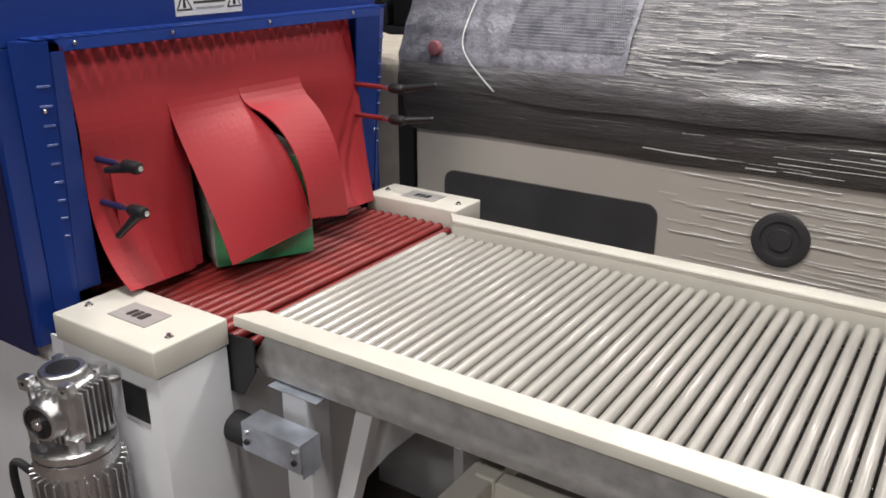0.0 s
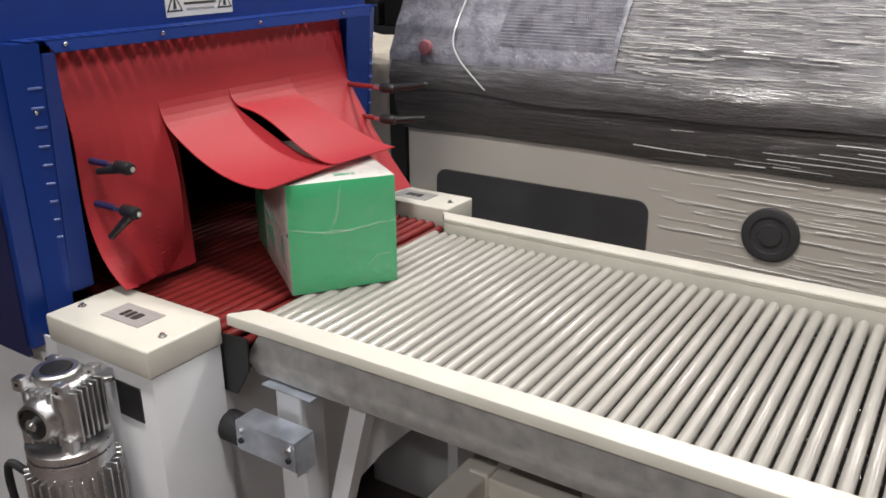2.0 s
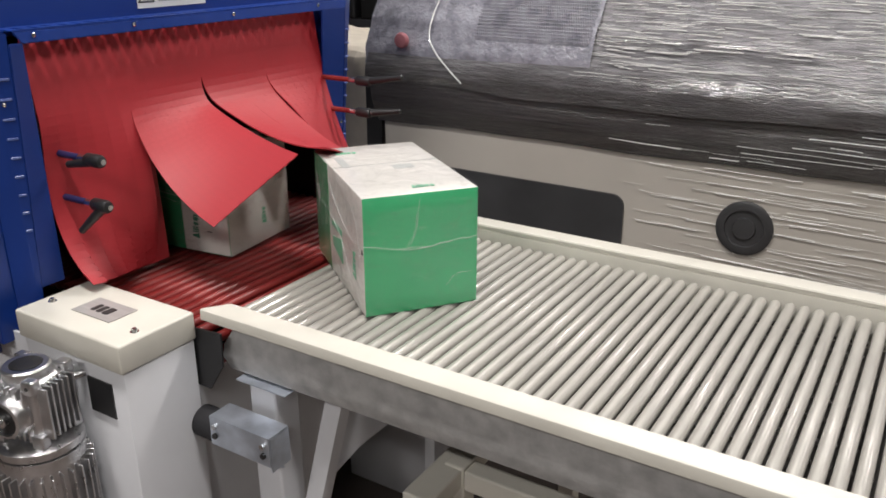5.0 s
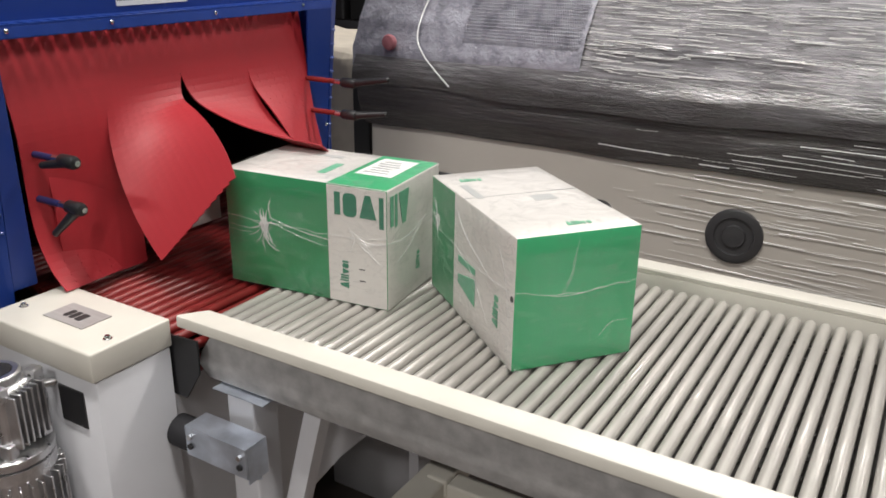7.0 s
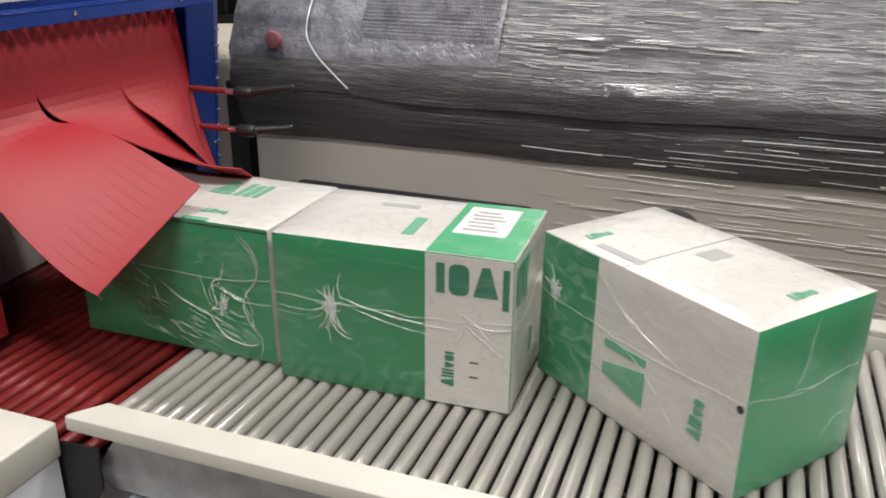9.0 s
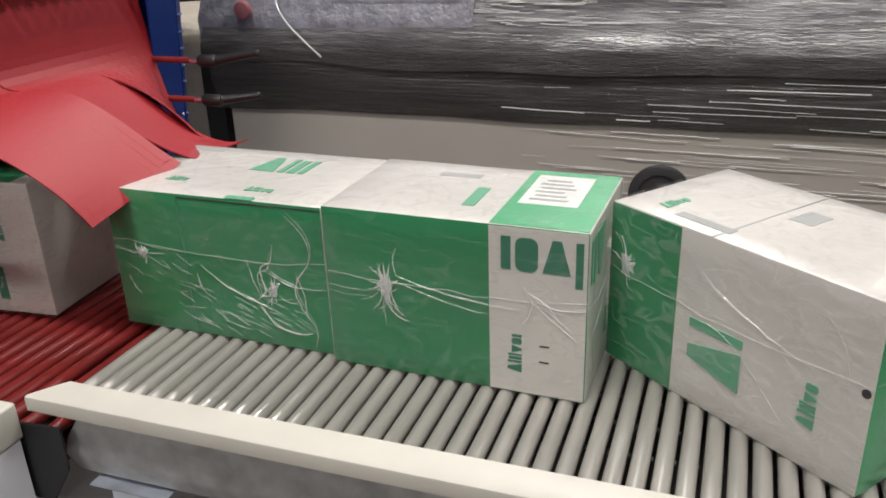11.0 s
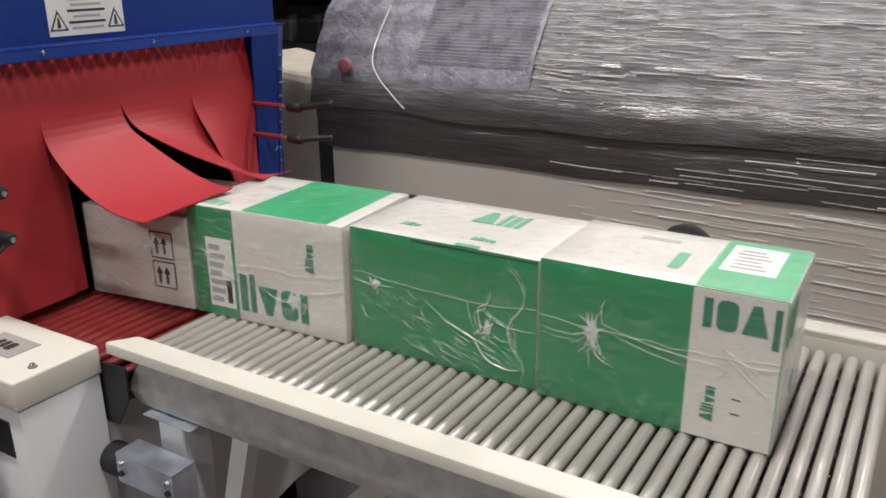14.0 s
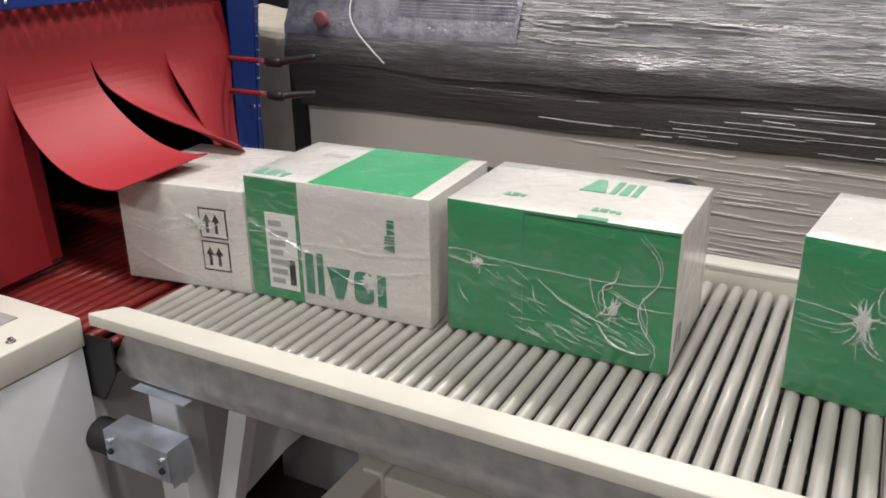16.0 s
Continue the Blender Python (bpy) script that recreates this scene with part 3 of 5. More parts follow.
for i in range(6):
    fy = -0.038 + i * 0.0145
    part("cooling_fin", box(0.05, 0.08, fy - 0.0028, fy + 0.0028, -0.052, 0.06, 0.0015), CAST, motor)
part("motor_flange", lathe([(0.066, -0.098), (0.07, -0.094), (0.07, -0.078), (0.062, -0.073), (0.04, -0.072)], 30), CAST, motor, "", smooth=True)
for i in range(4):
    a = radians(45 + 90 * i)
    part("flange_bolt", rod((0.058 * math.cos(a), 0.058 * math.sin(a), -0.074), (0.058 * math.cos(a), 0.058 * math.sin(a), -0.066), 0.006, 6), STEEL, motor)
part("motor_body", lathe([(0.05, -0.32), (0.064, -0.315), (0.064, -0.13), (0.07, -0.125), (0.07, -0.1), (0.05, -0.097)], 30), CAST, motor, "ribbed aluminium motor body", smooth=True)
for i in range(28):
    a = 2 * math.pi * i / 28
    part("motor_rib", box(0.062, 0.079, -0.0018, 0.0018, -0.31, -0.135, 0.001, 1), CAST, motor, "", m=pose(0, 0, 0, 0, 0, math.degrees(a)))
part("cable", tube_along(smooth_line([(-0.05, -0.04, -0.13), (-0.085, -0.05, -0.10), (-0.10, -0.045, -0.16), (-0.10, -0.03, -0.30), (-0.09, 0.0, -0.45), (-0.08, 0.03, -0.62), (-0.06, 0.05, -0.771)]), 0.007), RUBBER, motor, "black power cable", smooth=True)
part("drive_shaft", rod((0.03, 0.03, 0.03), (0.07, 0.1, 0.03), 0.009, 14), STEEL, motor, "", smooth=True)
part("torque_arm", box(-0.03, 0.03, 0.05, 0.106, -0.02, 0.02, 0.004), CAST, motor)
# the unit is a small frame size: all but the cable at 0.8, the motor drum kept stout
small = set()
for piece in motor.children_recursive:
    if not piece.name.startswith("cable") and piece.data.name not in small:
        small.add(piece.data.name)
        piece.data.transform(Matrix.Diagonal((0.98, 0.98, 0.8, 1)) if piece.name.startswith("motor_") else Matrix.Scale(0.8, 4))

# ---- wrapped machine behind the conveyor ----
WY = 1.2
wrapped = thing("wrapped_machine", "large warm-grey machine wrapped in stretch film and bubble wrap", "machine")
part("cabinet", box(-0.50, 4.2, WY, 2.6, 0.08, 1.13, 0.006), MACHINE, wrapped, "warm-grey painted cabinet")
part("plinth", box(-0.45, 4.15, WY + 0.05, 2.5, 0.0, 0.08), BLACK, wrapped)
part("upper_cabinet", extrude_profile([(1.21, 1.13), (1.24, 1.2), (1.31, 1.34), (1.45, 1.46), (1.7, 1.6), (2.5, 1.6), (2.5, 1.13)], -0.47, 4.2), MACHINE, wrapped, "sloping upper cabinet")
part("smoked_panel", outline_slab(rounded_rect(-0.385, 0.315, 0.30, 0.81, 0.035), "y", WY - 0.008, WY - 0.001), MACHINE_DARK, wrapped, "dark smoked panel with rounded corners")
disc = part("vent_disc", lathe([(0.072, 0.0), (0.072, 0.008), (0.066, 0.011), (0.05, 0.011), (0.048, 0.006), (0.03, 0.006), (0.028, 0.012), (0.005, 0.013)], 36, None, pose(0.640, WY, 0.775, 90)), MACHINE_DARK, wrapped, "round dark rotary disc", smooth=True)


def film_sheet(x0, x1, prof, nx, nz, amp, seed, mat, name, label, wob=0.0):
    """A film skin over an upright (y, z) line, drawn along x with uneven tension."""
    bm = bmesh.new()
    rnd = random.Random(seed)
    grid = []
    zs = [p[1] for p in prof]
    for j in range(nz + 1):
        z = zs[0] + (zs[-1] - zs[0]) * j / nz
        y = np.interp(z, zs, [p[0] for p in prof])
        row = []
        for i in range(nx + 1):
            x = x0 + (x1 - x0) * i / nx
            w = noise.noise(Vector((x * 1.1 + seed, z * 26, seed))) * amp + noise.noise(Vector((x * 0.5, z * 9, seed + 5))) * amp * 1.5
            ex = wob * noise.noise(Vector((0.3, z * 7, seed))) if i == 0 else 0
            ez = wob * 0.6 * noise.noise(Vector((x * 3, 0.5, seed + 2))) if j == 0 else 0
            row.append(bm.verts.new((x + ex, y + w, z + ez)))
        grid.append(row)
    for a, b in zip(grid, grid[1:]):
        for i in range(nx):
            bm.faces.new((a[i], a[i + 1], b[i + 1], b[i]))
    bmesh.ops.recalc_face_normals(bm, faces=bm.faces)
    return part(name, bm, mat, wrapped, label, smooth=True)


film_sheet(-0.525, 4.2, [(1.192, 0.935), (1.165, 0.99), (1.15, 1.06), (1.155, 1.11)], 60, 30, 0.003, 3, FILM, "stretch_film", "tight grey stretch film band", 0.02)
film_sheet(-0.53, 4.2, [(1.147, 1.062), (1.149, 1.105), (1.168, 1.16), (1.21, 1.24), (1.28, 1.34), (1.40, 1.46), (1.60, 1.60)], 80, 70, 0.005, 8, FILM_LIGHT, "stretch_film_layer", "pale stretch film, darker towards its lower edge", 0.03)
# long tight creases, their strands pale to draw the film's glints
CREASE_GLINT = material("pale_crease_glint", (0.8, 0.8, 0.78), 0.16, vary=0.1, coat=1.0)
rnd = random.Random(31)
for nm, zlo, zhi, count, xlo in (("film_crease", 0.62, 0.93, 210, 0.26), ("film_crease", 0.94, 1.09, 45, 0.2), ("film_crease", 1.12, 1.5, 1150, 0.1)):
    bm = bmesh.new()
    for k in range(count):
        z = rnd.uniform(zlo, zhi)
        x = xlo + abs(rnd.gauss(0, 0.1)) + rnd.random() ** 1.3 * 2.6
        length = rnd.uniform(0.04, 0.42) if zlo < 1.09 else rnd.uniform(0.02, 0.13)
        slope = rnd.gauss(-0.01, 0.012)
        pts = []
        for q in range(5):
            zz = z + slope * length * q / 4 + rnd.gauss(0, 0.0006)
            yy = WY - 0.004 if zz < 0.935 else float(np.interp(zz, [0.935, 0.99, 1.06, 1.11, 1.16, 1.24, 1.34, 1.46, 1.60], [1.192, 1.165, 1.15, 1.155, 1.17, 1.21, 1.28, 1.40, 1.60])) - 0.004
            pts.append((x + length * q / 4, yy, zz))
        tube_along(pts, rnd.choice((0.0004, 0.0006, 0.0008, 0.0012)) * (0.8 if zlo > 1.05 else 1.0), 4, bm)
    tagged(part(nm, bm, CREASE_GLINT, wrapped, "long creases in stretch film, pale for their glints"), kind="stuff")
# bubble wrap over the film's end
bub = film_sheet(-0.535, 0.20, [(1.160, 1.115), (1.165, 1.17), (1.20, 1.24), (1.27, 1.34), (1.39, 1.46)], 50, 40, 0.006, 21, BUBBLE, "bubble_wrap", "grey bubble wrap sheet", 0.03)
bm = bmesh.new()
for j in range(26):
    for i in range(52):
        x = -0.16 + i * 0.0068 + (j % 2) * 0.0034 + 0.0
        z = 1.215 + j * 0.0085
        if x > 0.19 or noise.noise(Vector((x * 5, z * 5, 2))) < -0.3:
            continue
        y = float(np.interp(z, [1.16, 1.24, 1.34, 1.46], [1.152, 1.19, 1.26, 1.38]))
        bmesh.ops.create_icosphere(bm, subdivisions=1, radius=0.0032, matrix=Matrix.Translation((x, y, z)))
tagged(part("bubble_field", bm, BUBBLE, wrapped, "small round air bubbles", smooth=True), kind="stuff")
# gathered film cord and the red switch, its colour dulled for film haze
part("film_cord", tube_along(smooth_line([(-0.30, 1.262, 1.36), (-0.312, 1.205, 1.27), (-0.305, 1.165, 1.21), (-0.275, 1.148, 1.165), (-0.225, 1.14, 1.12), (-0.18, 1.138, 1.082)]), 0.0024), WRINKLE, wrapped, "gathered white cord of film", smooth=True)
RED_KNOB = material("film_dulled_red_plastic", (0.33, 0.12, 0.14), 0.75)
part("stop_switch", lathe([(0.022, 0.0), (0.024, 0.008), (0.02, 0.016), (0.008, 0.02)], 20, None, pose(-0.392, 1.156, 1.19, 90)), RED_KNOB, wrapped, "red stop switch, its colour dulled for the film over it", smooth=True)

# ---- dim things beyond ----
pallet = thing("covered_pallet", "stack on a pallet under a creased beige dust sheet", "pallet", pose(-1.05, 1.75, 0))
bm = box(-0.35, 0.33, -0.3, 0.3, 0.14, 1.12, 0.06, 4)
bmesh.ops.subdivide_edges(bm, edges=bm.edges[:], cuts=5, use_grid_fill=True)
for v in bm.verts:
    k = noise.noise(v.co * 6) * 0.035 + noise.noise(v.co * 17) * 0.012
    v.co += Vector((k, k, k * 0.3))
part("dust_sheet", bm, CLOTH, pallet, "creased beige cloth", smooth=True)
part("pallet_deck", box(-0.4, 0.4, -0.35, 0.35, 0.0, 0.14), material("rough_pallet_wood", (0.3, 0.22, 0.14), 0.7), pallet)
post = thing("black_post", "slim black steel post on the hall floor", "post", pose(-0.70, 1.45, 0))
part("shaft", box(-0.035, 0.035, -0.035, 0.035, 0.01, 1.02, 0.004), BLACK, post)
part("foot", box(-0.08, 0.08, -0.08, 0.08, 0.0, 0.01), BLACK, post)
shelf = thing("dark_machine_rack", "dark rack of machine parts against the hall wall", "rack", pose(-1.6, 3.2, 0))
for z in (0.5, 1.0, 1.45, 1.9):
    part("shelf_board", box(-1.6, 1.9, -0.3, 0.3, z, z + 0.04), DARK_GEAR, shelf)
for x in (-1.6, 0.1, 1.86):
    part("upright", box(x, x + 0.05, -0.3, -0.25, 0.0, 2.2), DARK_GEAR, shelf)
part("back_sheet", box(-1.6, 1.9, 0.3, 0.32, 0.0, 2.2), DARK_GEAR, shelf)
rnd = random.Random(5)
for i in range(16):
    x = -1.4 + i * 0.2
    for z in (1.04, 1.49):
        w, hh = rnd.uniform(0.05, 0.08), rnd.uniform(0.1, 0.28)
        crate = thing("stored_part", "dark machine part lying on a rack shelf", "machine part", pose(-1.6 + x, 3.0, z), "stored parts")
        part("block", box(-w, w, -0.1, 0.1, 0, hh, 0.012), rnd.choice((DARK_GEAR, BLACK, STEEL, RUBBER, BLUE_DARK)), crate)
        part("cap", lathe([(w * 0.6, hh), (w * 0.6, hh + 0.02), (w * 0.3, hh + 0.03)], 12), DARK_GEAR, crate, "", smooth=True)


# ---- cartons ----
def printed(face, dims, u0, u1, v0, v1, mat, parent, name, label="", lift=0.0007, r=0.0):
    """A printed area on one face: u runs to the viewer's right and v up that face (on top, v runs to the back)."""
    L, D, Z = dims
    pts = rounded_rect(u0, u1, v0, v1, r, 4) if r else [(u0, v0), (u1, v0), (u1, v1), (u0, v1)]
    if face == "front":
        bm = outline_slab(pts, "y", -lift, 0.0)
    elif face == "right":
        bm = outline_slab(pts, "x", L, L + lift)
    elif face == "left":
        bm = outline_slab([(D - u, v) for u, v in pts], "x", -lift, 0.0)
    else:
        bm = outline_slab(pts, "z", Z, Z + lift)
    return part(name, bm, mat, parent, label)


def word(face, dims, u, v, height, count, mat, parent, vertical=False, flip=False, skip=0):
    """A product mark as plain letter-sized bars, tall and short by turns."""
    shapes = [("peak", 0.66, 1.0), ("bar", 0.15, 1.0), ("bar", 0.2, 0.92), ("bar", 0.15, 0.95), ("dip", 0.56, 0.7), ("block", 0.46, 0.72), ("bar", 0.2, 0.7)][skip:skip + count]
    if flip:
        shapes = shapes[::-1]
    L, D, Z = dims
    p = 0.0
    for kind, w, t in shapes:
        a, b, w2 = 0.0, t, w
        lo, hi = (0.0, t)
        if kind == "peak":
            pts = [(0, 0), (w, 0), (w * 0.66, t), (w * 0.34, t)]
        elif kind == "dip":
            pts = [(0, t), (w * 0.34, 0), (w * 0.66, 0), (w, t)]
        elif kind == "block":
            pts = rounded_rect(0, w, 0, t, 0.16, 4)
        else:
            pts = [(0, 0), (w, 0), (w, t), (0, t)]
        if flip:
            pts = [(w - x, 1 - y) for x, y in pts]
        pts = [((p + x) * height, y * height) for x, y in pts]
        pts = [(u + height - y, v + x) if vertical else (u + x, v + y) for x, y in pts]
        lift = 0.0012
        if face == "front":
            bm = outline_slab(pts, "y", -lift, -0.0002)
        elif face == "right":
            bm = outline_slab(pts, "x", L + 0.0002, L + lift)
        elif face == "left":
            bm = outline_slab([(D - x, y) for x, y in pts], "x", -lift, -0.0002)
        else:
            bm = outline_slab(pts, "z", Z + 0.0002, Z + lift)
        part("mark_shape", bm, mat, parent)
        p += w + 0.09


def on_face(face, dims, u, v, lift):
    L, D, Z = dims
    return (u, -lift, v) if face == "front" else (-lift, D - u, v) if face == "left" else (L + lift, u, v) if face == "right" else (u, v, Z + lift)


def strand(face, dims, line, r, bm, rnd):
    """A drawn-out fold of film through (u, v) points: thick in the middle, thin and ragged at its ends."""
    pts = smooth_line([(u, v, 0) for u, v in line], 5)
    n = len(pts)
    for i in range(n - 1):
        f = math.sin(math.pi * (i + 0.7) / n)
        a, b = pts[i], pts[i + 1]
        j = 0.0006
        p = on_face(face, dims, a.x + rnd.gauss(0, j * 0.3), a.y + rnd.gauss(0, j * 0.3), 0.0018)
        q = on_face(face, dims, b.x + rnd.gauss(0, j), b.y + rnd.gauss(0, j), 0.0018)
        rod(p, q, max(0.0002, r * (0.25 + 0.75 * f) * rnd.uniform(0.7, 1.3)), 5, None, bm, False)


def film_strands(face, dims, lines, r, seed, parent):
    rnd = random.Random(seed)
    bm = bmesh.new()
    for line in lines:
        strand(face, dims, line, r * rnd.uniform(0.5, 0.85), bm, rnd)
        # a fine fold runs beside each bold one
        du, dv = rnd.gauss(0, 0.004), rnd.gauss(0, 0.004)
        strand(face, dims, [(min(max(u + du, 0.002), 0.34), max(v + dv, 0.003)) for u, v in line[:-1]], r * 0.4, bm, rnd) if len(line) > 3 else None
    return part("film_fold", bm, WRINKLE, parent, "bold white folds of shrink film", smooth=True)


def film_tuft(face, dims, cu, cv, tall, wide, count, seed, parent):
    """A knot where the film has puckered: short folds that leave it up and down, and a crumpled scrap in the middle."""
    rnd = random.Random(seed)
    bm = bmesh.new()
    for k in range(count):
        a = rnd.choice((1, -1)) * (math.pi / 2 + rnd.gauss(0.12, 0.42))
        ln = tall * rnd.uniform(0.25, 0.6) * (0.45 + 0.55 * abs(math.sin(a)))
        u, v = cu + rnd.gauss(0, wide * 0.22), cv + rnd.gauss(0, tall * 0.12)
        c = rnd.gauss(0, 0.35)
        line = [(u, v)]
        for q in range(3):
            a += c
            line.append((line[-1][0] + ln / 3 * math.cos(a), line[-1][1] + ln / 3 * math.sin(a)))
        strand(face, dims, line, rnd.uniform(0.0003, 0.0008), bm, rnd)
    ring = []
    for i in range(18):
        a = 2 * math.pi * i / 18
        k = rnd.uniform(0.45, 1.0) * (1.0 if i % 2 else 0.6)
        ring.append(bm.verts.new(on_face(face, dims, cu + wide * 0.6 * k * math.cos(a), cv + tall * 0.42 * k * math.sin(a), 0.0012)))
    mid = bm.verts.new(on_face(face, dims, cu, cv, 0.003))
    for i in range(18):
        bm.faces.new((ring[i], ring[(i + 1) % 18], mid))
    return part("film_tuft", bm, WRINKLE, parent, "white puckered knot of shrink film")


def film_skin(dims, seed, faces, mat, parent):
    """The clear film over a carton's faces, slack by a millimetre or two."""
    L, D, Z = dims
    for face in faces:
        W, H = (L if face in ("front", "top") else D), (D if face == "top" else Z)
        bm = bmesh.new()
        nu, nv = 40, 26
        grid = []
        for j in range(nv + 1):
            row = []
            for i in range(nu + 1):
                u, v = W * i / nu, H * j / nv
                rim = min(1.0, 12 * min(i / nu, 1 - i / nu, j / nv, 1 - j / nv))
                k = noise.noise(Vector((u * 26 + v * 9 + seed, v * 44 - u * 12, seed * 3.1)))
                lift = 0.0022 + rim * (0.0011 + 0.0016 * (1 - abs(k) * 2.2))
                row.append(bm.verts.new(on_face(face, dims, u, v, lift)))
            grid.append(row)
        for a, b in zip(grid, grid[1:]):
            for i in range(nu):
                bm.faces.new((a[i], a[i + 1], b[i + 1], b[i]))
        part("film_skin", bm, mat, parent, "clear wrinkled shrink film", smooth=True)


def slack_lines(face, dims, u0, u1, v0, v1, count, seed, parent):
    """Short straight drag lines in slack shrink film, all drawn the same way."""
    rnd = random.Random(seed)
    bm = bmesh.new()
    for k in range(count):
        u, v = rnd.uniform(u0, u1), rnd.uniform(v0, v1)
        a, ln = rnd.gauss(-0.38, 0.16), rnd.uniform(0.008, 0.04)
        pts = [(u + ln * q * math.cos(a), -0.0013, max(0.004, v + ln * q * math.sin(a) + rnd.gauss(0, 0.0004))) for q in (0, 0.33, 0.66, 1)]
        tube_along(pts, rnd.uniform(0.00012, 0.0003), 4, bm)
    return part("drag_lines", bm, WRINKLE, parent, "fine drag lines in shrink film", smooth=True)


def seam(face, dims, v, parent, seed):
    """The thin weld line of the shrink film round a carton."""
    rnd = random.Random(seed)
    L, D, Z = dims
    W = L if face == "front" else D
    pts = []
    for i in range(13):
        u = W * i / 12
        z = v + rnd.gauss(0, 0.0022) - 0.008 * math.sin(math.pi * i / 12)
        pts.append((u, -0.0014, z) if face == "front" else (L + 0.0014, u, z) if face == "right" else (-0.0014, D - u, z))
    return part("film_seam", tube_along(pts, 0.00032, 5), WRINKLE, parent, "thin pale film weld seam", smooth=True)


def carton(dims, label, front, right, top, left, group="shrink-wrapped cartons"):
    L, D, Z = dims
    c = thing("carton", label, "carton", None, group)
    bm = box(0, L, 0, D, 0, Z, 0.0022, 2)
    bmesh.ops.subdivide_edges(bm, edges=[e for e in bm.edges if e.calc_length() > 0.1], cuts=6, use_grid_fill=True)
    for v in bm.verts:
        q = noise.noise(v.co * 9 + Vector((L * 50, D * 70, 0))) * 0.0007
        v.co += Vector((q, q, q if v.co.z > 0.01 else 0))
    mats = [front, right, top, left]
    for f in bm.faces:
        n = f.normal
        f.material_index = 0 if n.y < -0.7 else 1 if n.x > 0.7 else 2 if n.z > 0.7 else 3 if n.x < -0.7 else 1
    part("box_body", bm, mats, c, "shrink-wrapped cardboard body", smooth=True)
    return c


# carton that leads, turned askew: green end, white and green sides
d1 = (0.212, 0.361, 0.219)
c1 = carton(d1, "green and white carton in shrink film, lying askew on the rollers", CARD_GREEN_LIT, CARD_GREEN, CARD_WHITE, CARD_WHITE)
printed("left", d1, 0.0, 0.112, 0.002, d1[2] - 0.002, CARD_GREEN, c1, "green_band", "green printed band")
word("left", d1, 0.135, 0.045, 0.075, 2, INK_GREEN_GLARE, c1, vertical=True)
word("left", d1, 0.285, 0.05, 0.02, 6, INK_GREEN_GLARE, c1, vertical=True)
printed("top", d1, 0.02, 0.035, 0.2, 0.28, LABEL_GREY, c1, "small_print")
word("top", d1, 0.03, 0.30, 0.016, 6, INK_GREEN_GLARE, c1)
word("top", d1, 0.10, 0.03, 0.016, 6, INK_GREEN_GLARE, c1)
printed("top", d1, 0.11, 0.15, 0.16, 0.19, LABEL_GREY, c1, "small_print")
printed("top", d1, 0.0, d1[0], 0.205, 0.207, LABEL_GREY, c1, "flap_edge")
seam("front", d1, 0.13, c1, 1)
seam("left", d1, 0.13, c1, 2)
film_tuft("left", d1, 0.03, 0.14, 0.07, 0.03, 9, 3, c1)
film_strands("left", d1, [[(0.12, 0.2), (0.17, 0.16), (0.25, 0.13), (0.3, 0.12)], [(0.14, 0.12), (0.2, 0.10), (0.27, 0.04)], [(0.3, 0.19), (0.33, 0.15), (0.345, 0.08)]], 0.0006, 33, c1)
film_strands("front", d1, [[(0.08, 0.12), (0.095, 0.15), (0.10, 0.19), (0.104, 0.21)], [(0.06, 0.12), (0.1, 0.118), (0.16, 0.124)], [(0.15, 0.04), (0.17, 0.06), (0.2, 0.062)]], 0.0005, 34, c1)
film_skin(d1, 1, ("left",), SKIN_SLACK, c1)
film_skin(d1, 2, ("front", "top"), SKIN, c1)
# small dark disc paints the shadow by the carton's corner edge
part("hand_hole", lathe([(0.005, 0), (0.005, 0.001)], 12, None, pose(-0.0008, 0.008, 0.12, 0, 90, 0)), INK_BLACK, c1, "dark spot painted for a shadow at the corner edge")

# second: green with a white end section
d2 = (0.342, 0.211, 0.223)
c2 = carton(d2, "green carton with a white printed end, shrink-wrapped, on the rollers", CARD_GREEN, CARD_WHITE, CARD_WHITE, CARD_WHITE)
printed("front", d2, 0.222, d2[0] - 0.002, 0.002, d2[2] - 0.002, CARD_WHITE, c2, "white_panel", "white printed panel")
word("front", d2, 0.237, 0.15, 0.06, 4, INK_DARK, c2, flip=True, skip=3)
word("front", d2, 0.245, 0.03, 0.018, 7, INK_DARK, c2, vertical=True)
printed("top", d2, 0.222, d2[0] - 0.002, 0.002, d2[1] - 0.002, CARD_GREEN_LIT, c2, "green_panel", "green printed panel in a lit tone")
lab = printed("top", d2, 0.235, 0.31, 0.075, 0.19, LABEL, c2, "label", "white paper label with small print", lift=0.0012)
for i in range(6):
    printed("top", d2, 0.245 + 0.004 * (i % 2), 0.295 - 0.006 * (i % 3), 0.09 + i * 0.015, 0.096 + i * 0.015, LABEL_GREY, lab, "print_bar", lift=0.0016)
printed("top", d2, 0.17, 0.187, 0.05, 0.12, INK_GREEN_GLARE, c2, "green_mark")
printed("top", d2, 0.10, 0.16, 0.155, 0.17, LABEL_GREY, c2, "small_print")
word("right", d2, 0.01, 0.15, 0.06, 3, INK_GREEN_GLARE, c2, flip=True)
word("right", d2, 0.11, 0.04, 0.014, 6, INK_GREEN_GLARE, c2, vertical=True)
for i in range(2):
    printed("front", d2, 0.285, 0.297, 0.07 - i * 0.022, 0.072 - i * 0.022, INK_BLACK, c2, "print_bar", lift=0.0011)
seam("front", d2, 0.135, c2, 4)
seam("right", d2, 0.13, c2, 5)
film_tuft("front", d2, 0.085, 0.125, 0.095, 0.026, 22, 6, c2)
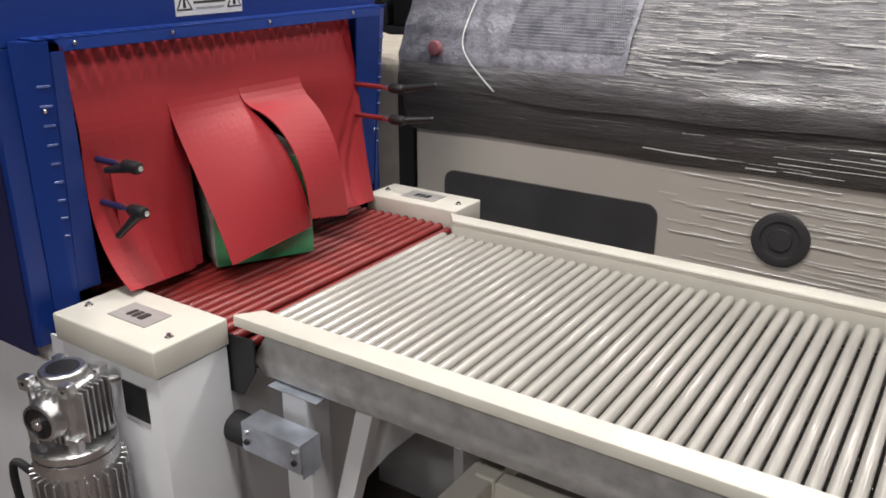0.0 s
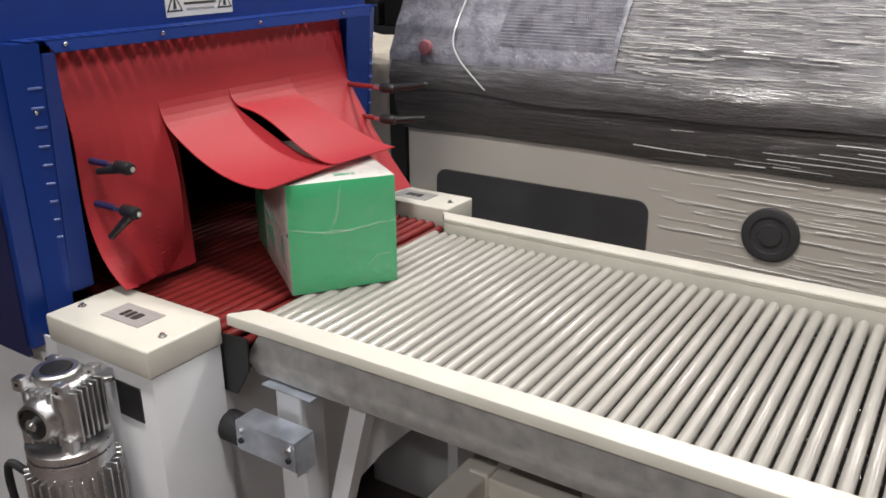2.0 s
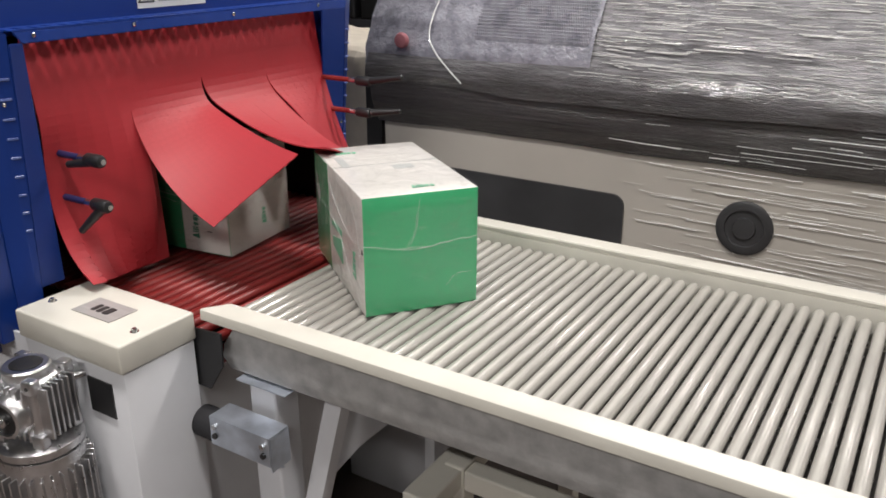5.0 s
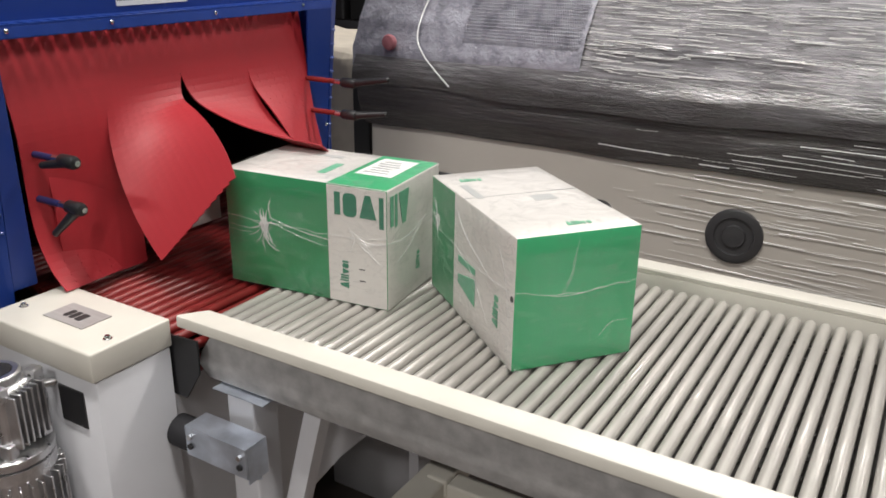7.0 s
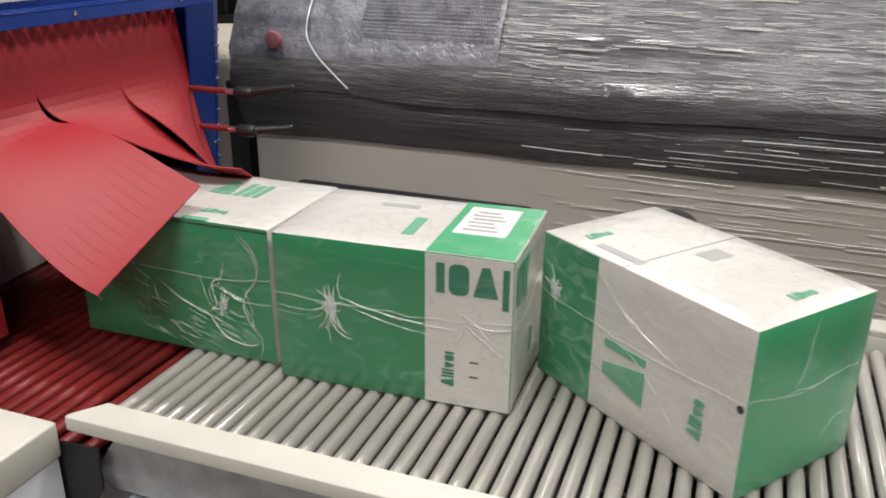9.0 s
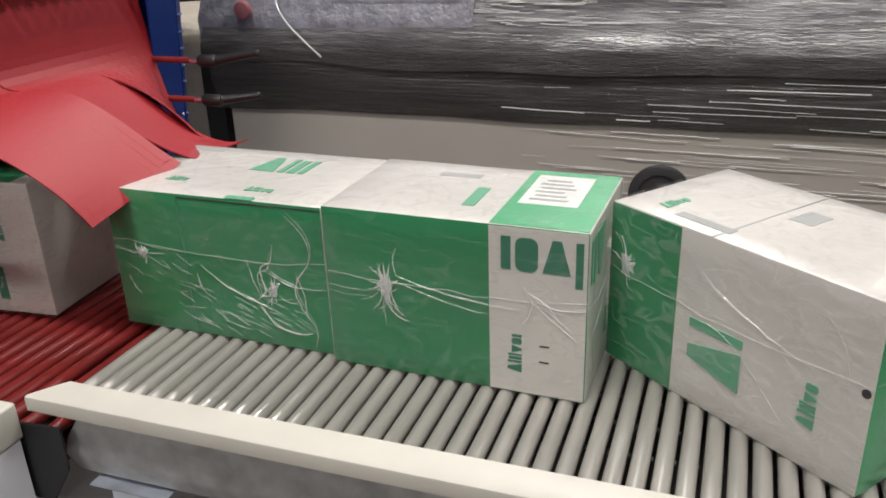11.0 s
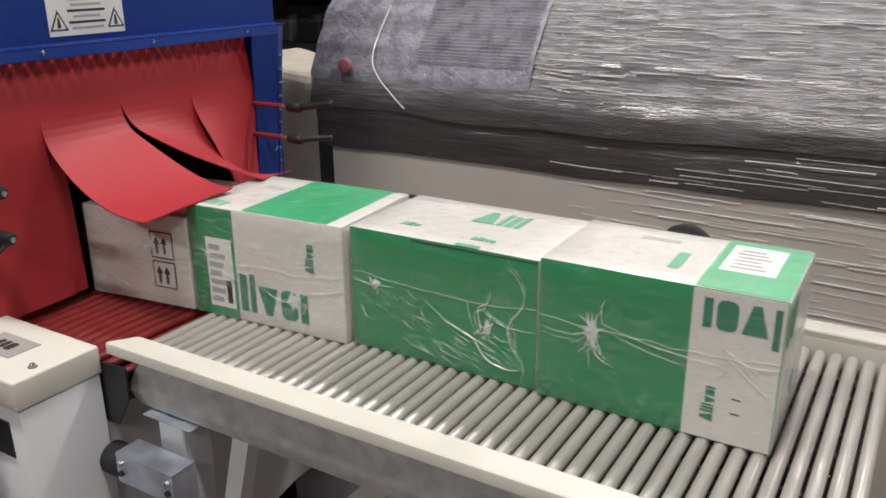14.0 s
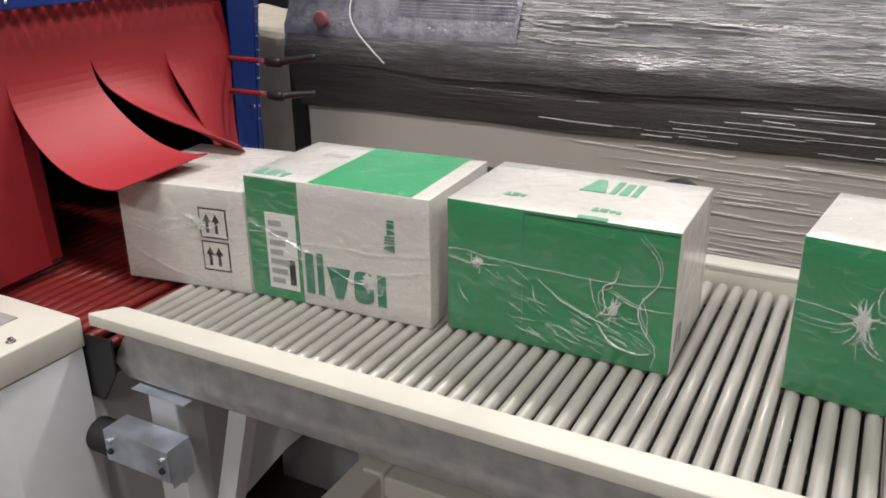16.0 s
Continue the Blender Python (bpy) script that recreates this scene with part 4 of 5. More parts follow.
film_strands("front", d2, [[(0.0, 0.118), (0.03, 0.114), (0.06, 0.115), (0.085, 0.122)], [(0.1, 0.14), (0.16, 0.125), (0.22, 0.118), (0.27, 0.115)], [(0.105, 0.13), (0.17, 0.112), (0.225, 0.104)]], 0.0005, 16, c2)
film_strands("front", d2, [[(0.268, 0.145), (0.276, 0.128), (0.272, 0.11), (0.262, 0.094)], [(0.274, 0.132), (0.3, 0.124), (0.32, 0.123), (0.34, 0.128)], [(0.274, 0.13), (0.295, 0.112), (0.318, 0.094), (0.33, 0.084)], [(0.272, 0.14), (0.292, 0.128), (0.306, 0.112)]], 0.0011, 7, c2)
film_strands("right", d2, [[(0.0, 0.128), (0.05, 0.12), (0.11, 0.128), (0.2, 0.15)], [(0.02, 0.08), (0.08, 0.10), (0.14, 0.14)]], 0.0006, 17, c2)
film_skin(d2, 3, ("front", "right", "top"), SKIN, c2)

# third: plain green side with a tucked flap
d3 = (0.346, 0.219, 0.215)
c3 = carton(d3, "green-sided carton with white top in wrinkled shrink film", CARD_GREEN, CARD_WHITE, CARD_WHITE, CARD_WHITE)
printed("front", d3, 0.1225, 0.124, 0.006, 0.208, INK_DARK, c3, "flap_edge", "dark flap edge")
printed("front", d3, 0.124, 0.344, 0.2085, 0.2105, INK_BLACK, c3, "flap_edge")
printed("top", d3, 0.20, 0.245, -0.0005, 0.012, INK_GREEN_GLARE, c3, "thumb_notch", r=0.005)
word("top", d3, 0.165, 0.12, 0.062, 4, INK_GREEN_GLARE, c3)
word("top", d3, 0.07, 0.05, 0.016, 5, INK_GREEN_GLARE, c3)
word("top", d3, 0.21, 0.035, 0.016, 6, INK_GREEN_GLARE, c3)
printed("top", d3, 0.01, 0.07, 0.19, 0.20, LABEL_GREY, c3, "small_print")
word("right", d3, 0.02, 0.03, 0.035, 3, LABEL_GREY, c3)
seam("front", d3, 0.135, c3, 8)
film_strands("front", d3, [[(0.292, 0.2), (0.318, 0.172), (0.322, 0.138), (0.298, 0.10), (0.303, 0.07), (0.325, 0.035), (0.32, 0.008)], [(0.268, 0.155), (0.262, 0.13), (0.245, 0.118), (0.25, 0.088), (0.238, 0.07)],
    [(0.25, 0.118), (0.275, 0.104), (0.298, 0.097), (0.345, 0.098)], [(0.238, 0.065), (0.262, 0.035), (0.298, 0.025), (0.318, 0.03)]], 0.0011, 9, c3)
film_strands("front", d3, [[(0.15, 0.11), (0.19, 0.083), (0.238, 0.065), (0.275, 0.052)], [(0.0, 0.125), (0.035, 0.118), (0.06, 0.12), (0.09, 0.122)], [(0.02, 0.08), (0.026, 0.064), (0.036, 0.054)], [(0.14, 0.1), (0.144, 0.08), (0.15, 0.07)],
    [(0.225, 0.13), (0.232, 0.1), (0.24, 0.08)], [(0.3, 0.12), (0.31, 0.085), (0.312, 0.05)]], 0.0007, 10, c3)
film_tuft("front", d3, 0.052, 0.122, 0.03, 0.025, 6, 40, c3)
film_tuft("front", d3, 0.262, 0.09, 0.06, 0.02, 9, 41, c3)
slack_lines("front", d3, 0.10, 0.30, 0.02, 0.09, 60, 21, c3)
slack_lines("front", d3, 0.02, 0.11, 0.05, 0.15, 12, 22, c3)
film_strands("right", d3, [[(0.0, 0.1), (0.06, 0.098), (0.13, 0.105), (0.2, 0.1)]], 0.0006, 44, c3)
film_skin(d3, 4, ("front", "right", "top"), SKIN, c3)

# fourth: white front with a green end strip and a delivery label
d4 = (0.341, 0.230, 0.214)
c4 = carton(d4, "white carton with a green strip, paper label and green top", CARD_WHITE, CARD_WHITE, CARD_WHITE, CARD_GREEN)
printed("front", d4, 0.002, 0.105, 0.002, d4[2] - 0.002, CARD_GREEN, c4, "green_strip", "green printed strip")
lab = printed("front", d4, 0.038, 0.098, 0.02, 0.155, LABEL, c4, "label", "white delivery label with small print", lift=0.0012)
for i in range(7):
    printed("front", d4, 0.044, 0.07 + 0.006 * (i % 3), 0.03 + i * 0.017, 0.04 + i * 0.017, LABEL_GREY, lab, "print_bar", lift=0.0016)
printed("front", d4, 0.08, 0.092, 0.03, 0.075, INK_BLACK, lab, "bar_code", lift=0.0016)
word("front", d4, 0.112, 0.022, 0.078, 5, INK_DARK, c4, skip=2)
word("front", d4, 0.262, 0.12, 0.018, 7, INK_DARK, c4, vertical=True)
printed("top", d4, 0.125, d4[0] - 0.03, 0.002, d4[1] - 0.002, CARD_GREEN_LIT, c4, "green_panel", "green printed panel in a lit tone")
word("top", d4, 0.01, 0.012, 0.032, 5, INK_GREEN_GLARE, c4)
printed("top", d4, 0.06, 0.11, 0.15, 0.165, LABEL_GREY, c4, "small_print")
seam("front", d4, 0.12, c4, 11)
film_tuft("front", d4, 0.232, 0.062, 0.05, 0.04, 11, 12, c4)
film_strands("front", d4, [[(0.0, 0.135), (0.06, 0.115), (0.12, 0.095), (0.17, 0.09)], [(0.16, 0.075), (0.2, 0.058), (0.235, 0.062), (0.27, 0.085)], [(0.25, 0.08), (0.3, 0.088), (0.34, 0.10)], [(0.06, 0.10), (0.085, 0.085), (0.11, 0.08)]], 0.0008, 13, c4)
film_strands("right", d4, [[(0.01, 0.03), (0.07, 0.10), (0.12, 0.14)], [(0.12, 0.14), (0.14, 0.08), (0.15, 0.02)]], 0.0005, 47, c4)
film_skin(d4, 5, ("front",), SKIN_SLACK, c4)
film_skin(d4, 6, ("right", "top"), SKIN, c4)

# fifth: plain white with handling pictograms
d5 = (0.257, 0.250, 0.185)
c5 = carton(d5, "plain white carton with black handling pictograms in shrink film", CARD_WHITE, CARD_WHITE, CARD_WHITE, CARD_WHITE)
for v0 in (0.035, 0.095):
    fr = printed("front", d5, 0.165, 0.22, v0, v0 + 0.055, INK_BLACK, c5, "pictogram_frame", "black pictogram frame")
    printed("front", d5, 0.168, 0.217, v0 + 0.003, v0 + 0.052, CARD_WHITE, fr, "pictogram_field", lift=0.0011)
    for k in range(2):
        u = 0.178 + k * 0.018
        bm = outline_slab([(u, v0 + 0.01), (u + 0.006, v0 + 0.01), (u + 0.006, v0 + 0.03), (u + 0.011, v0 + 0.03), (u + 0.003, v0 + 0.045), (u - 0.005, v0 + 0.03), (u, v0 + 0.03)], "y", -0.0016, -0.0011)
        part("arrow", bm, INK_BLACK, fr)
seam("front", d5, 0.105, c5, 14)
film_tuft("front", d5, 0.16, 0.12, 0.05, 0.04, 10, 15, c5)
film_strands("front", d5, [[(0.15, 0.14), (0.16, 0.12), (0.19, 0.115), (0.22, 0.135), (0.255, 0.13)], [(0.02, 0.06), (0.05, 0.045), (0.1, 0.025), (0.13, 0.02)], [(0.06, 0.13), (0.09, 0.12), (0.13, 0.125)]], 0.0008, 16, c5)
film_skin(d5, 7, ("front", "top", "right"), SKIN_SLACK, c5)

# ---- red curtain ----
STRIP_Y = (-0.105, 0.086, 0.266, 0.450, 0.646)
HANG_X, HANG_Z, STRIP_LEN, ROWS = -0.2865, 1.2184, 0.353, 24
head = thing("curtain_heading", "red silicone curtain heading clamped under the blue header", "curtain", pose(-0.304, 0, 1.329, 0, -9, 0))
part("sheet", box(-0.001, 0.001, STRIP_Y[0], STRIP_Y[-1], -0.1125, 0.0), RED, head)
part("clamp_bar", box(-0.004, 0.0035, STRIP_Y[0], STRIP_Y[-1], -0.004, 0.008, 0.001), BLUE, head, "blue clamp bar")


def curtain_strip(y0, y1, flare, cols, back=0.0, label="hanging red silicone curtain strip over the tunnel exit"):
    """One strip between two slits, made of small rigid tiles that overlap by a hair; flare: how much wider its hem is cut."""
    s = thing("curtain_strip", label, "curtain strip", pose(HANG_X, 0, HANG_Z), "curtain strips")
    tiles = []
    for i in range(ROWS):
        wide = (y1 - y0 + flare * (i + 0.5) / ROWS) / cols / 2 + 0.0005
        tall = STRIP_LEN / ROWS / 2 + 0.0005
        me = None
        for c in range(cols):
            if me is None:
                bm = outline_slab([(-wide, -tall), (wide, -tall), (wide, tall), (-wide, tall)], "x", -0.0011, 0.0011)
                ob = part("strip_piece", bm, RED, s)
                me = ob.data
            else:
                ob = new("strip_piece", me)
                ob.parent = s
            tiles.append(((c + 0.5) / cols, (i + 0.5) / ROWS, 0.00003 * ((i + c) % 2) - back, ob))
    return (y0, y1, tiles, [])


NEAR = curtain_strip(STRIP_Y[0], STRIP_Y[1], 0.0, 6)
MID = curtain_strip(STRIP_Y[1], STRIP_Y[2], 0.022, 12)
FAR = curtain_strip(STRIP_Y[2], STRIP_Y[3], 0.0, 10)
LAST = curtain_strip(STRIP_Y[3], STRIP_Y[4], 0.0, 8)
# a second layer hangs behind and covers the first slit
BACK = curtain_strip(STRIP_Y[0] + 0.05, STRIP_Y[1] + 0.034, 0.0, 4, 0.012, "red silicone backing strip behind the curtain's slit")


def strip_edge(y0, bend):
    """A strip's edge from its root to its hem: tilt, bend, where the bend gathers, its waviness and a drift sideways."""
    tilt, more, gather, wave, drift = bend
    n = 48
    step = STRIP_LEN / n * math.sqrt(1 - drift * drift)
    x = z = 0.0
    out = [Vector((0, y0, 0))]
    for i in range(n):
        u = (i + 0.5) / n
        a = tilt + more * u + gather * (u * u - u) + wave * (2 * u ** 3 - 3 * u * u + u)
        b = min(1.0, u / 0.26)
        b = b * b * (3 - 2 * b)
        a = 0.157 * (1 - b) + a * b
        x, z = x + math.sin(a) * step, z - math.cos(a) * step
        out.append(Vector((x, y0 + drift * STRIP_LEN * (i + 1) / n, z)))
    return out


def hang(strip, t, near_edge, far_edge):
    """Notes how a strip hangs at one time: the bends of its two edges."""
    strip[3].append((t, near_edge, far_edge))


def tile_poses(strip, near_edge, far_edge):
    """Poses of all of a strip's tiles for the bends of its two edges."""
    y0, y1, tiles, hangs = strip
    a, b = strip_edge(y0, near_edge), strip_edge(y1, far_edge)

    def on(line, v):
        k = min(max(v * 48, 0), 47.999)
        return line[int(k)].lerp(line[int(k) + 1], k - int(k))

    poses = []
    for u, v, out, ob in tiles:
        up = (on(a, v - 0.02).lerp(on(b, v - 0.02), u) - on(a, v + 0.02).lerp(on(b, v + 0.02), u)).normalized()
        across = on(b, v) - on(a, v)
        across = (across - up * across.dot(up)).normalized()
        normal = across.cross(up)
        at = on(a, v).lerp(on(b, v), u) + normal * out
        poses.append(Matrix.Translation(at) @ Matrix((normal, across, up)).transposed().to_4x4())
    return poses


def swing(strip):
    """Keys a strip's tiles, with a halfway bend wherever two rows lie close in time, so that it stays whole as it moves."""
    hangs = strip[3]
    keyed = []
    for i, (t, a, b) in enumerate(hangs):
        keyed.append((t, tile_poses(strip, a, b)))
        if i + 1 < len(hangs) and a != hangs[i + 1][1]:
            t2, a2, b2 = hangs[i + 1]
            n = 4 if t2 - t > 0.9 else 2
            for k in range(1, n):
                f = k / n
                mid = [[p + (q - p) * (f * f * (3 - 2 * f) if n > 2 else f) for p, q in zip(x, y)] for x, y in ((a, a2), (b, b2))]
                keyed.append((t + (t2 - t) * f, tile_poses(strip, *mid)))
    for i, (u, v, out, ob) in enumerate(strip[2]):
        walk(ob, [(t, poses[i]) for t, poses in keyed])


# ---- what moves ----
def motions():
    # x, y, turn of each carton's near left corner
    lead = [(0, -0.247, 0.135, 62), (0.5, -0.194, 0.122, 60), (1, -0.133, 0.121, 57.8), (1.5, -0.067, 0.117, 56), (2, 0.0, 0.118, 55), (2.5, 0.046, 0.118, 54.4),
            (3, 0.06, 0.118, 54), (3.5, 0.074, 0.116, 53.6), (6, 0.415, 0.126, 52), (6.5, 0.51, 0.127, 51.8), (7, 0.541, 0.127, 51.6), (7.5, 0.54, 0.126, 51.6),
            (8, 0.542, 0.126, 51.6), (8.5, 0.662, 0.124, 51.8), (9, 0.808, 0.116, 52)]
    rows = [(t, pose(x, y, ROLL_Z, 0, 0, a)) for t, x, y, a in lead]
    late = [(11.5, 1.005, 0.076, 52, ROLL_Z), (12, 1.115, 0.128, 51, ROLL_Z), (12.5, 1.193, 0.125, 49, ROLL_Z), (12.8, 1.27, 0.16, 46, ROLL_Z + 0.01), (13.0, 1.42, 0.22, 44, 0.80),
            (13.3, 1.9, 0.35, 40, 0.45), (13.7, 2.3, 0.4, 38, 0.0), (16, 2.3, 0.4, 38, 0.0)]
    walk(c1, rows + [(t, pose(x, y, z, 0, 0, a)) for t, x, y, a, z in late])
    second = [(t, x - 0.625 - 0.35 * max(0, min(1, (6 - t) / 2.5)), 0.167, 6.8) for t, x, y, a in lead[:-2]] + [(8.5, 0.034, 0.176, 5), (9, 0.178, 0.183, 2.9)]
    second_late = [(11.5, 0.373, 0.18, -1.8), (12, 0.484, 0.195, 1.5), (12.5, 0.556, 0.196, 1.2), (13, 0.588, 0.198, 2.4), (13.5, 0.592, 0.197, 2.4), (13.8, 0.638, 0.198, 1.6),
                   (14, 0.679, 0.205, 0.5), (14.5, 0.80, 0.206, -1), (15, 0.872, 0.212, -3), (15.5, 0.937, 0.23, -5), (16, 0.991, 0.265, -7)]
    walk(c2, [(t, pose(x, y, ROLL_Z, 0, 0, a)) for t, x, y, a in second + second_late])
    third = [(t, x - 0.366 - 0.27 * max(0, min(1, 8 - t)) * min(1, t / 6), 0.204, 0.3) for t, x, y, a in second]
    third_late = [(11.5, 0.016, 0.197, -1.0), (12, 0.127, 0.203, -0.3), (12.5, 0.197, 0.207, 0.6), (13, 0.193, 0.209, 0.3), (13.5, 0.212, 0.206, 0.6), (13.8, 0.284, 0.204, 1.0),
                  (14, 0.329, 0.209, 0.3), (14.5, 0.444, 0.213, 1.1), (15, 0.50, 0.217, 1.0), (16, 0.502, 0.218, 1.0)]
    walk(c3, [(t, pose(x, y, ROLL_Z, 0, 0, a)) for t, x, y, a in third + third_late])
    fourth = [(t, x - 0.349 - 0.25 * min(1, t / 8), 0.15, 6) for t, x, y, a in third]
    fourth_late = [(11.5, -0.37, 0.152, 5), (12, -0.222, 0.155, 6), (12.5, -0.208, 0.156, 4.5), (13, -0.21, 0.162, 4.2), (13.5, -0.138, 0.17, 3.5), (13.8, -0.06, 0.175, 3.4),
                   (14, -0.018, 0.174, 3.8), (14.5, 0.092, 0.177, 2.6), (15, 0.141, 0.178, 3), (16, 0.143, 0.179, 3.2)]
    walk(c4, [(t, pose(x, y, ROLL_Z, 0, 0, a)) for t, x, y, a in fourth + fourth_late])
    fifth = [(t, x - 0.264 - 0.14 * min(1, t / 8), 0.135, 7) for t, x, y, a in fourth]
    fifth_late = [(11.5, -0.76, 0.135, 7), (12, -0.64, 0.135, 7), (12.5, -0.54, 0.135, 7), (13, -0.474, 0.135, 7), (13.5, -0.40, 0.135, 7), (13.8, -0.322, 0.135, 7),
                  (14, -0.278, 0.14, 7), (14.5, -0.161, 0.131, 8.2), (15, -0.112, 0.135, 8.3), (16, -0.110, 0.136, 8.3)]
    walk(c5, [(t, pose(x, y, ROLL_Z, 0, 0, a)) for t, x, y, a in fifth + fifth_late])

    # each curtain strip: the bends of its near and far edges
    hang(NEAR, 0, (-0.23, 1.26, 1.20, 0.12, 0.02), (0.02, 0.15, 0.21, -0.02, 0.01))
    hang(NEAR, 0.5, (0.58, -0.39, 1.38, 0.22, 0.10), (0.63, -0.61, -0.13, 0.10, 0.05))
    hang(NEAR, 1, (1.00, -0.40, 1.90, 0.16, 0.05), (0.46, 0.26, -0.84, -0.26, 0.01))
    hang(NEAR, 1.5, (1.37, -0.98, 1.92, -0.04, 0.03), (0.55, -0.20, -0.44, -0.03, 0.03))
    hang(NEAR, 2, (0.10, 0.99, 2.22, -0.16, 0.04), (0.45, -0.85, -0.08, 0.07, 0.01))
    hang(NEAR, 2.5, (-0.01, 1.07, 1.95, -0.08, 0.03), (0.51, -0.84, 0.01, 0.12, 0.01))
    hang(NEAR, 3.5, (-0.05, 1.22, 2.01, -0.07, 0.02), (0.41, -0.74, 0.00, 0.09, -0.01))
    hang(NEAR, 6, (-0.20, 1.30, 1.48, -0.03, 0.01), (0.53, -0.89, -0.13, 0.12, -0.00))
    hang(NEAR, 7, (0.21, 0.75, 2.51, 0.10, 0.05), (0.11, -0.13, 0.25, 0.04, 0.03))
    hang(NEAR, 7.5, (-0.19, 1.34, 1.67, -0.03, 0.02), (0.02, 0.15, 0.31, -0.00, 0.01))
    hang(NEAR, 8, (-0.30, 1.39, 1.09, -0.09, 0.02), (-0.07, 0.37, 0.31, -0.05, 0.01))
    hang(NEAR, 13.5, (-0.09, 0.53, 0.57, -0.04, 0.01), (-0.08, 0.30, 0.28, -0.05, 0.01))
    hang(NEAR, 14.5, (0.02, 0.24, 0.31, -0.02, 0.00), (0.03, 0.11, 0.17, -0.02, 0.00))
    hang(NEAR, 16, (0.13, 0.10, 0.14, -0.01, -0.00), (0.10, 0.01, 0.08, -0.01, -0.01))
    hang(MID, 0, (0.40, -0.05, -0.28, 0.06, 0.03), (1.35, -1.32, 0.20, 0.19, 0.06))
    hang(MID, 0.5, (0.78, 0.03, 0.49, 0.18, 0.03), (1.73, -1.29, 0.68, 0.27, 0.06))
    hang(MID, 1, (1.11, -0.32, 0.46, 0.10, 0.06), (1.83, -0.90, 0.97, 0.36, 0.06))
    hang(MID, 1.5, (1.10, 0.43, 0.82, 0.04, -0.04), (1.33, 0.24, 1.15, 0.09, 0.00))
    hang(MID, 2, (0.90, 0.79, 0.46, -0.18, -0.05), (1.26, 0.53, 1.44, 0.19, -0.02))
    hang(MID, 2.5, (0.65, 1.02, 0.42, -0.31, -0.06), (0.85, 1.35, 2.02, 0.39, -0.02))
    hang(MID, 3.5, (0.38, 1.19, 0.35, -0.22, -0.11), (0.13, 1.93, -0.44, -0.16, -0.12))
    hang(MID, 6, (0.26, 0.94, -0.57, -0.11, -0.13), (1.62, -0.42, 0.08, 0.31, -0.19))
    hang(MID, 6.5, (0.38, 0.90, 0.01, 0.14, -0.15), (1.70, -0.47, 0.31, 0.27, -0.21))
    hang(MID, 7, (-0.01, 1.04, -0.02, 0.11, -0.15), (1.38, -0.60, -1.06, 0.24, -0.40))
    hang(MID, 7.5, (0.04, 0.27, -0.36, 0.05, -0.00), (1.21, -1.43, 0.42, 0.39, 0.02))
    hang(MID, 8, (1.66, -1.53, 0.37, 0.33, 0.06), (1.75, -1.83, 0.11, 0.60, 0.11))
    hang(MID, 8.5, (1.97, -0.69, 2.35, 0.23, 0.08), (1.69, -0.61, 0.50, 0.57, 0.12))
    hang(MID, 9, (1.05, 0.32, 1.50, 0.27, -0.05), (2.21, -0.96, 1.57, -0.08, -0.08))
    hang(MID, 11.5, (1.82, -1.31, -0.25, -0.65, 0.13), (2.41, -1.34, 2.27, 1.09, 0.14))
    hang(MID, 12, (0.49, 1.14, -0.41, -0.81, -0.07), (1.08, 0.99, 1.82, 0.65, -0.02))
    hang(MID, 12.5, (0.36, 1.28, -0.73, -0.52, -0.08), (0.70, 1.07, -0.05, 0.14, -0.03))
    hang(MID, 13, (0.22, 1.42, -1.06, -0.38, -0.07), (0.61, 1.19, -0.13, 0.13, -0.02))
    hang(MID, 13.5, (0.67, 0.91, -0.22, -0.22, -0.04), (1.35, 0.18, 0.66, 0.44, -0.00))
    hang(MID, 14.5, (0.52, 1.17, 0.27, -0.25, -0.06), (0.95, 0.80, 1.02, 0.44, -0.03))
    hang(MID, 16, (0.36, 1.39, 0.13, -0.33, -0.06), (0.63, 1.21, 0.62, 0.21, -0.02))
    hang(FAR, 0, (1.91, -1.83, 0.94, 0.37, -0.01), (1.48, -1.31, 1.43, 0.31, -0.05))
    hang(FAR, 0.5, (1.81, -1.37, 0.27, -0.10, 0.04), (1.61, -0.81, 2.02, 0.42, -0.00))
    hang(FAR, 1, (1.95, -0.97, 1.23, 0.07, 0.06), (1.72, -0.72, 2.02, 0.36, 0.01))
    hang(FAR, 1.5, (2.32, -0.76, 3.32, 0.22, 0.05), (1.54, -0.39, 1.13, 0.34, 0.03))
    hang(FAR, 2, (2.03, -0.30, 2.96, 0.76, -0.08), (1.51, 0.04, 1.30, 0.17, -0.06))
    hang(FAR, 2.5, (1.12, 0.88, 1.83, 0.36, -0.04), (1.48, 0.11, 1.28, 0.26, -0.04))
    hang(FAR, 3.5, (0.43, 1.66, 0.40, 0.43, -0.12), (1.27, 0.45, 1.10, 0.18, -0.12))
    hang(FAR, 6, (1.40, 0.18, 0.89, -0.04, 0.19), (0.62, 0.72, 0.27, -0.08, 0.10))
    hang(FAR, 6.5, (1.51, 0.06, 1.25, -0.31, 0.20), (0.34, 0.93, -0.46, -0.16, 0.11))
    hang(FAR, 7, (0.92, 0.54, -0.52, -0.35, 0.20), (0.22, 1.11, -0.56, -0.22, 0.11))
    hang(FAR, 8, (1.28, 0.20, 0.53, -0.33, 0.23), (0.28, 1.02, -0.43, -0.21, 0.14))
    hang(FAR, 8.5, (2.00, -0.66, 1.66, -0.70, 0.27), (0.59, 0.81, 0.12, 0.07, 0.19))
    hang(FAR, 9, (2.08, -0.54, 2.48, -1.31, 0.28), (0.75, 0.71, 0.79, 0.13, 0.20))
    hang(FAR, 11.5, (2.74, -1.44, 3.93, -0.64, 0.22), (2.14, -0.08, 4.98, 0.57, 0.20))
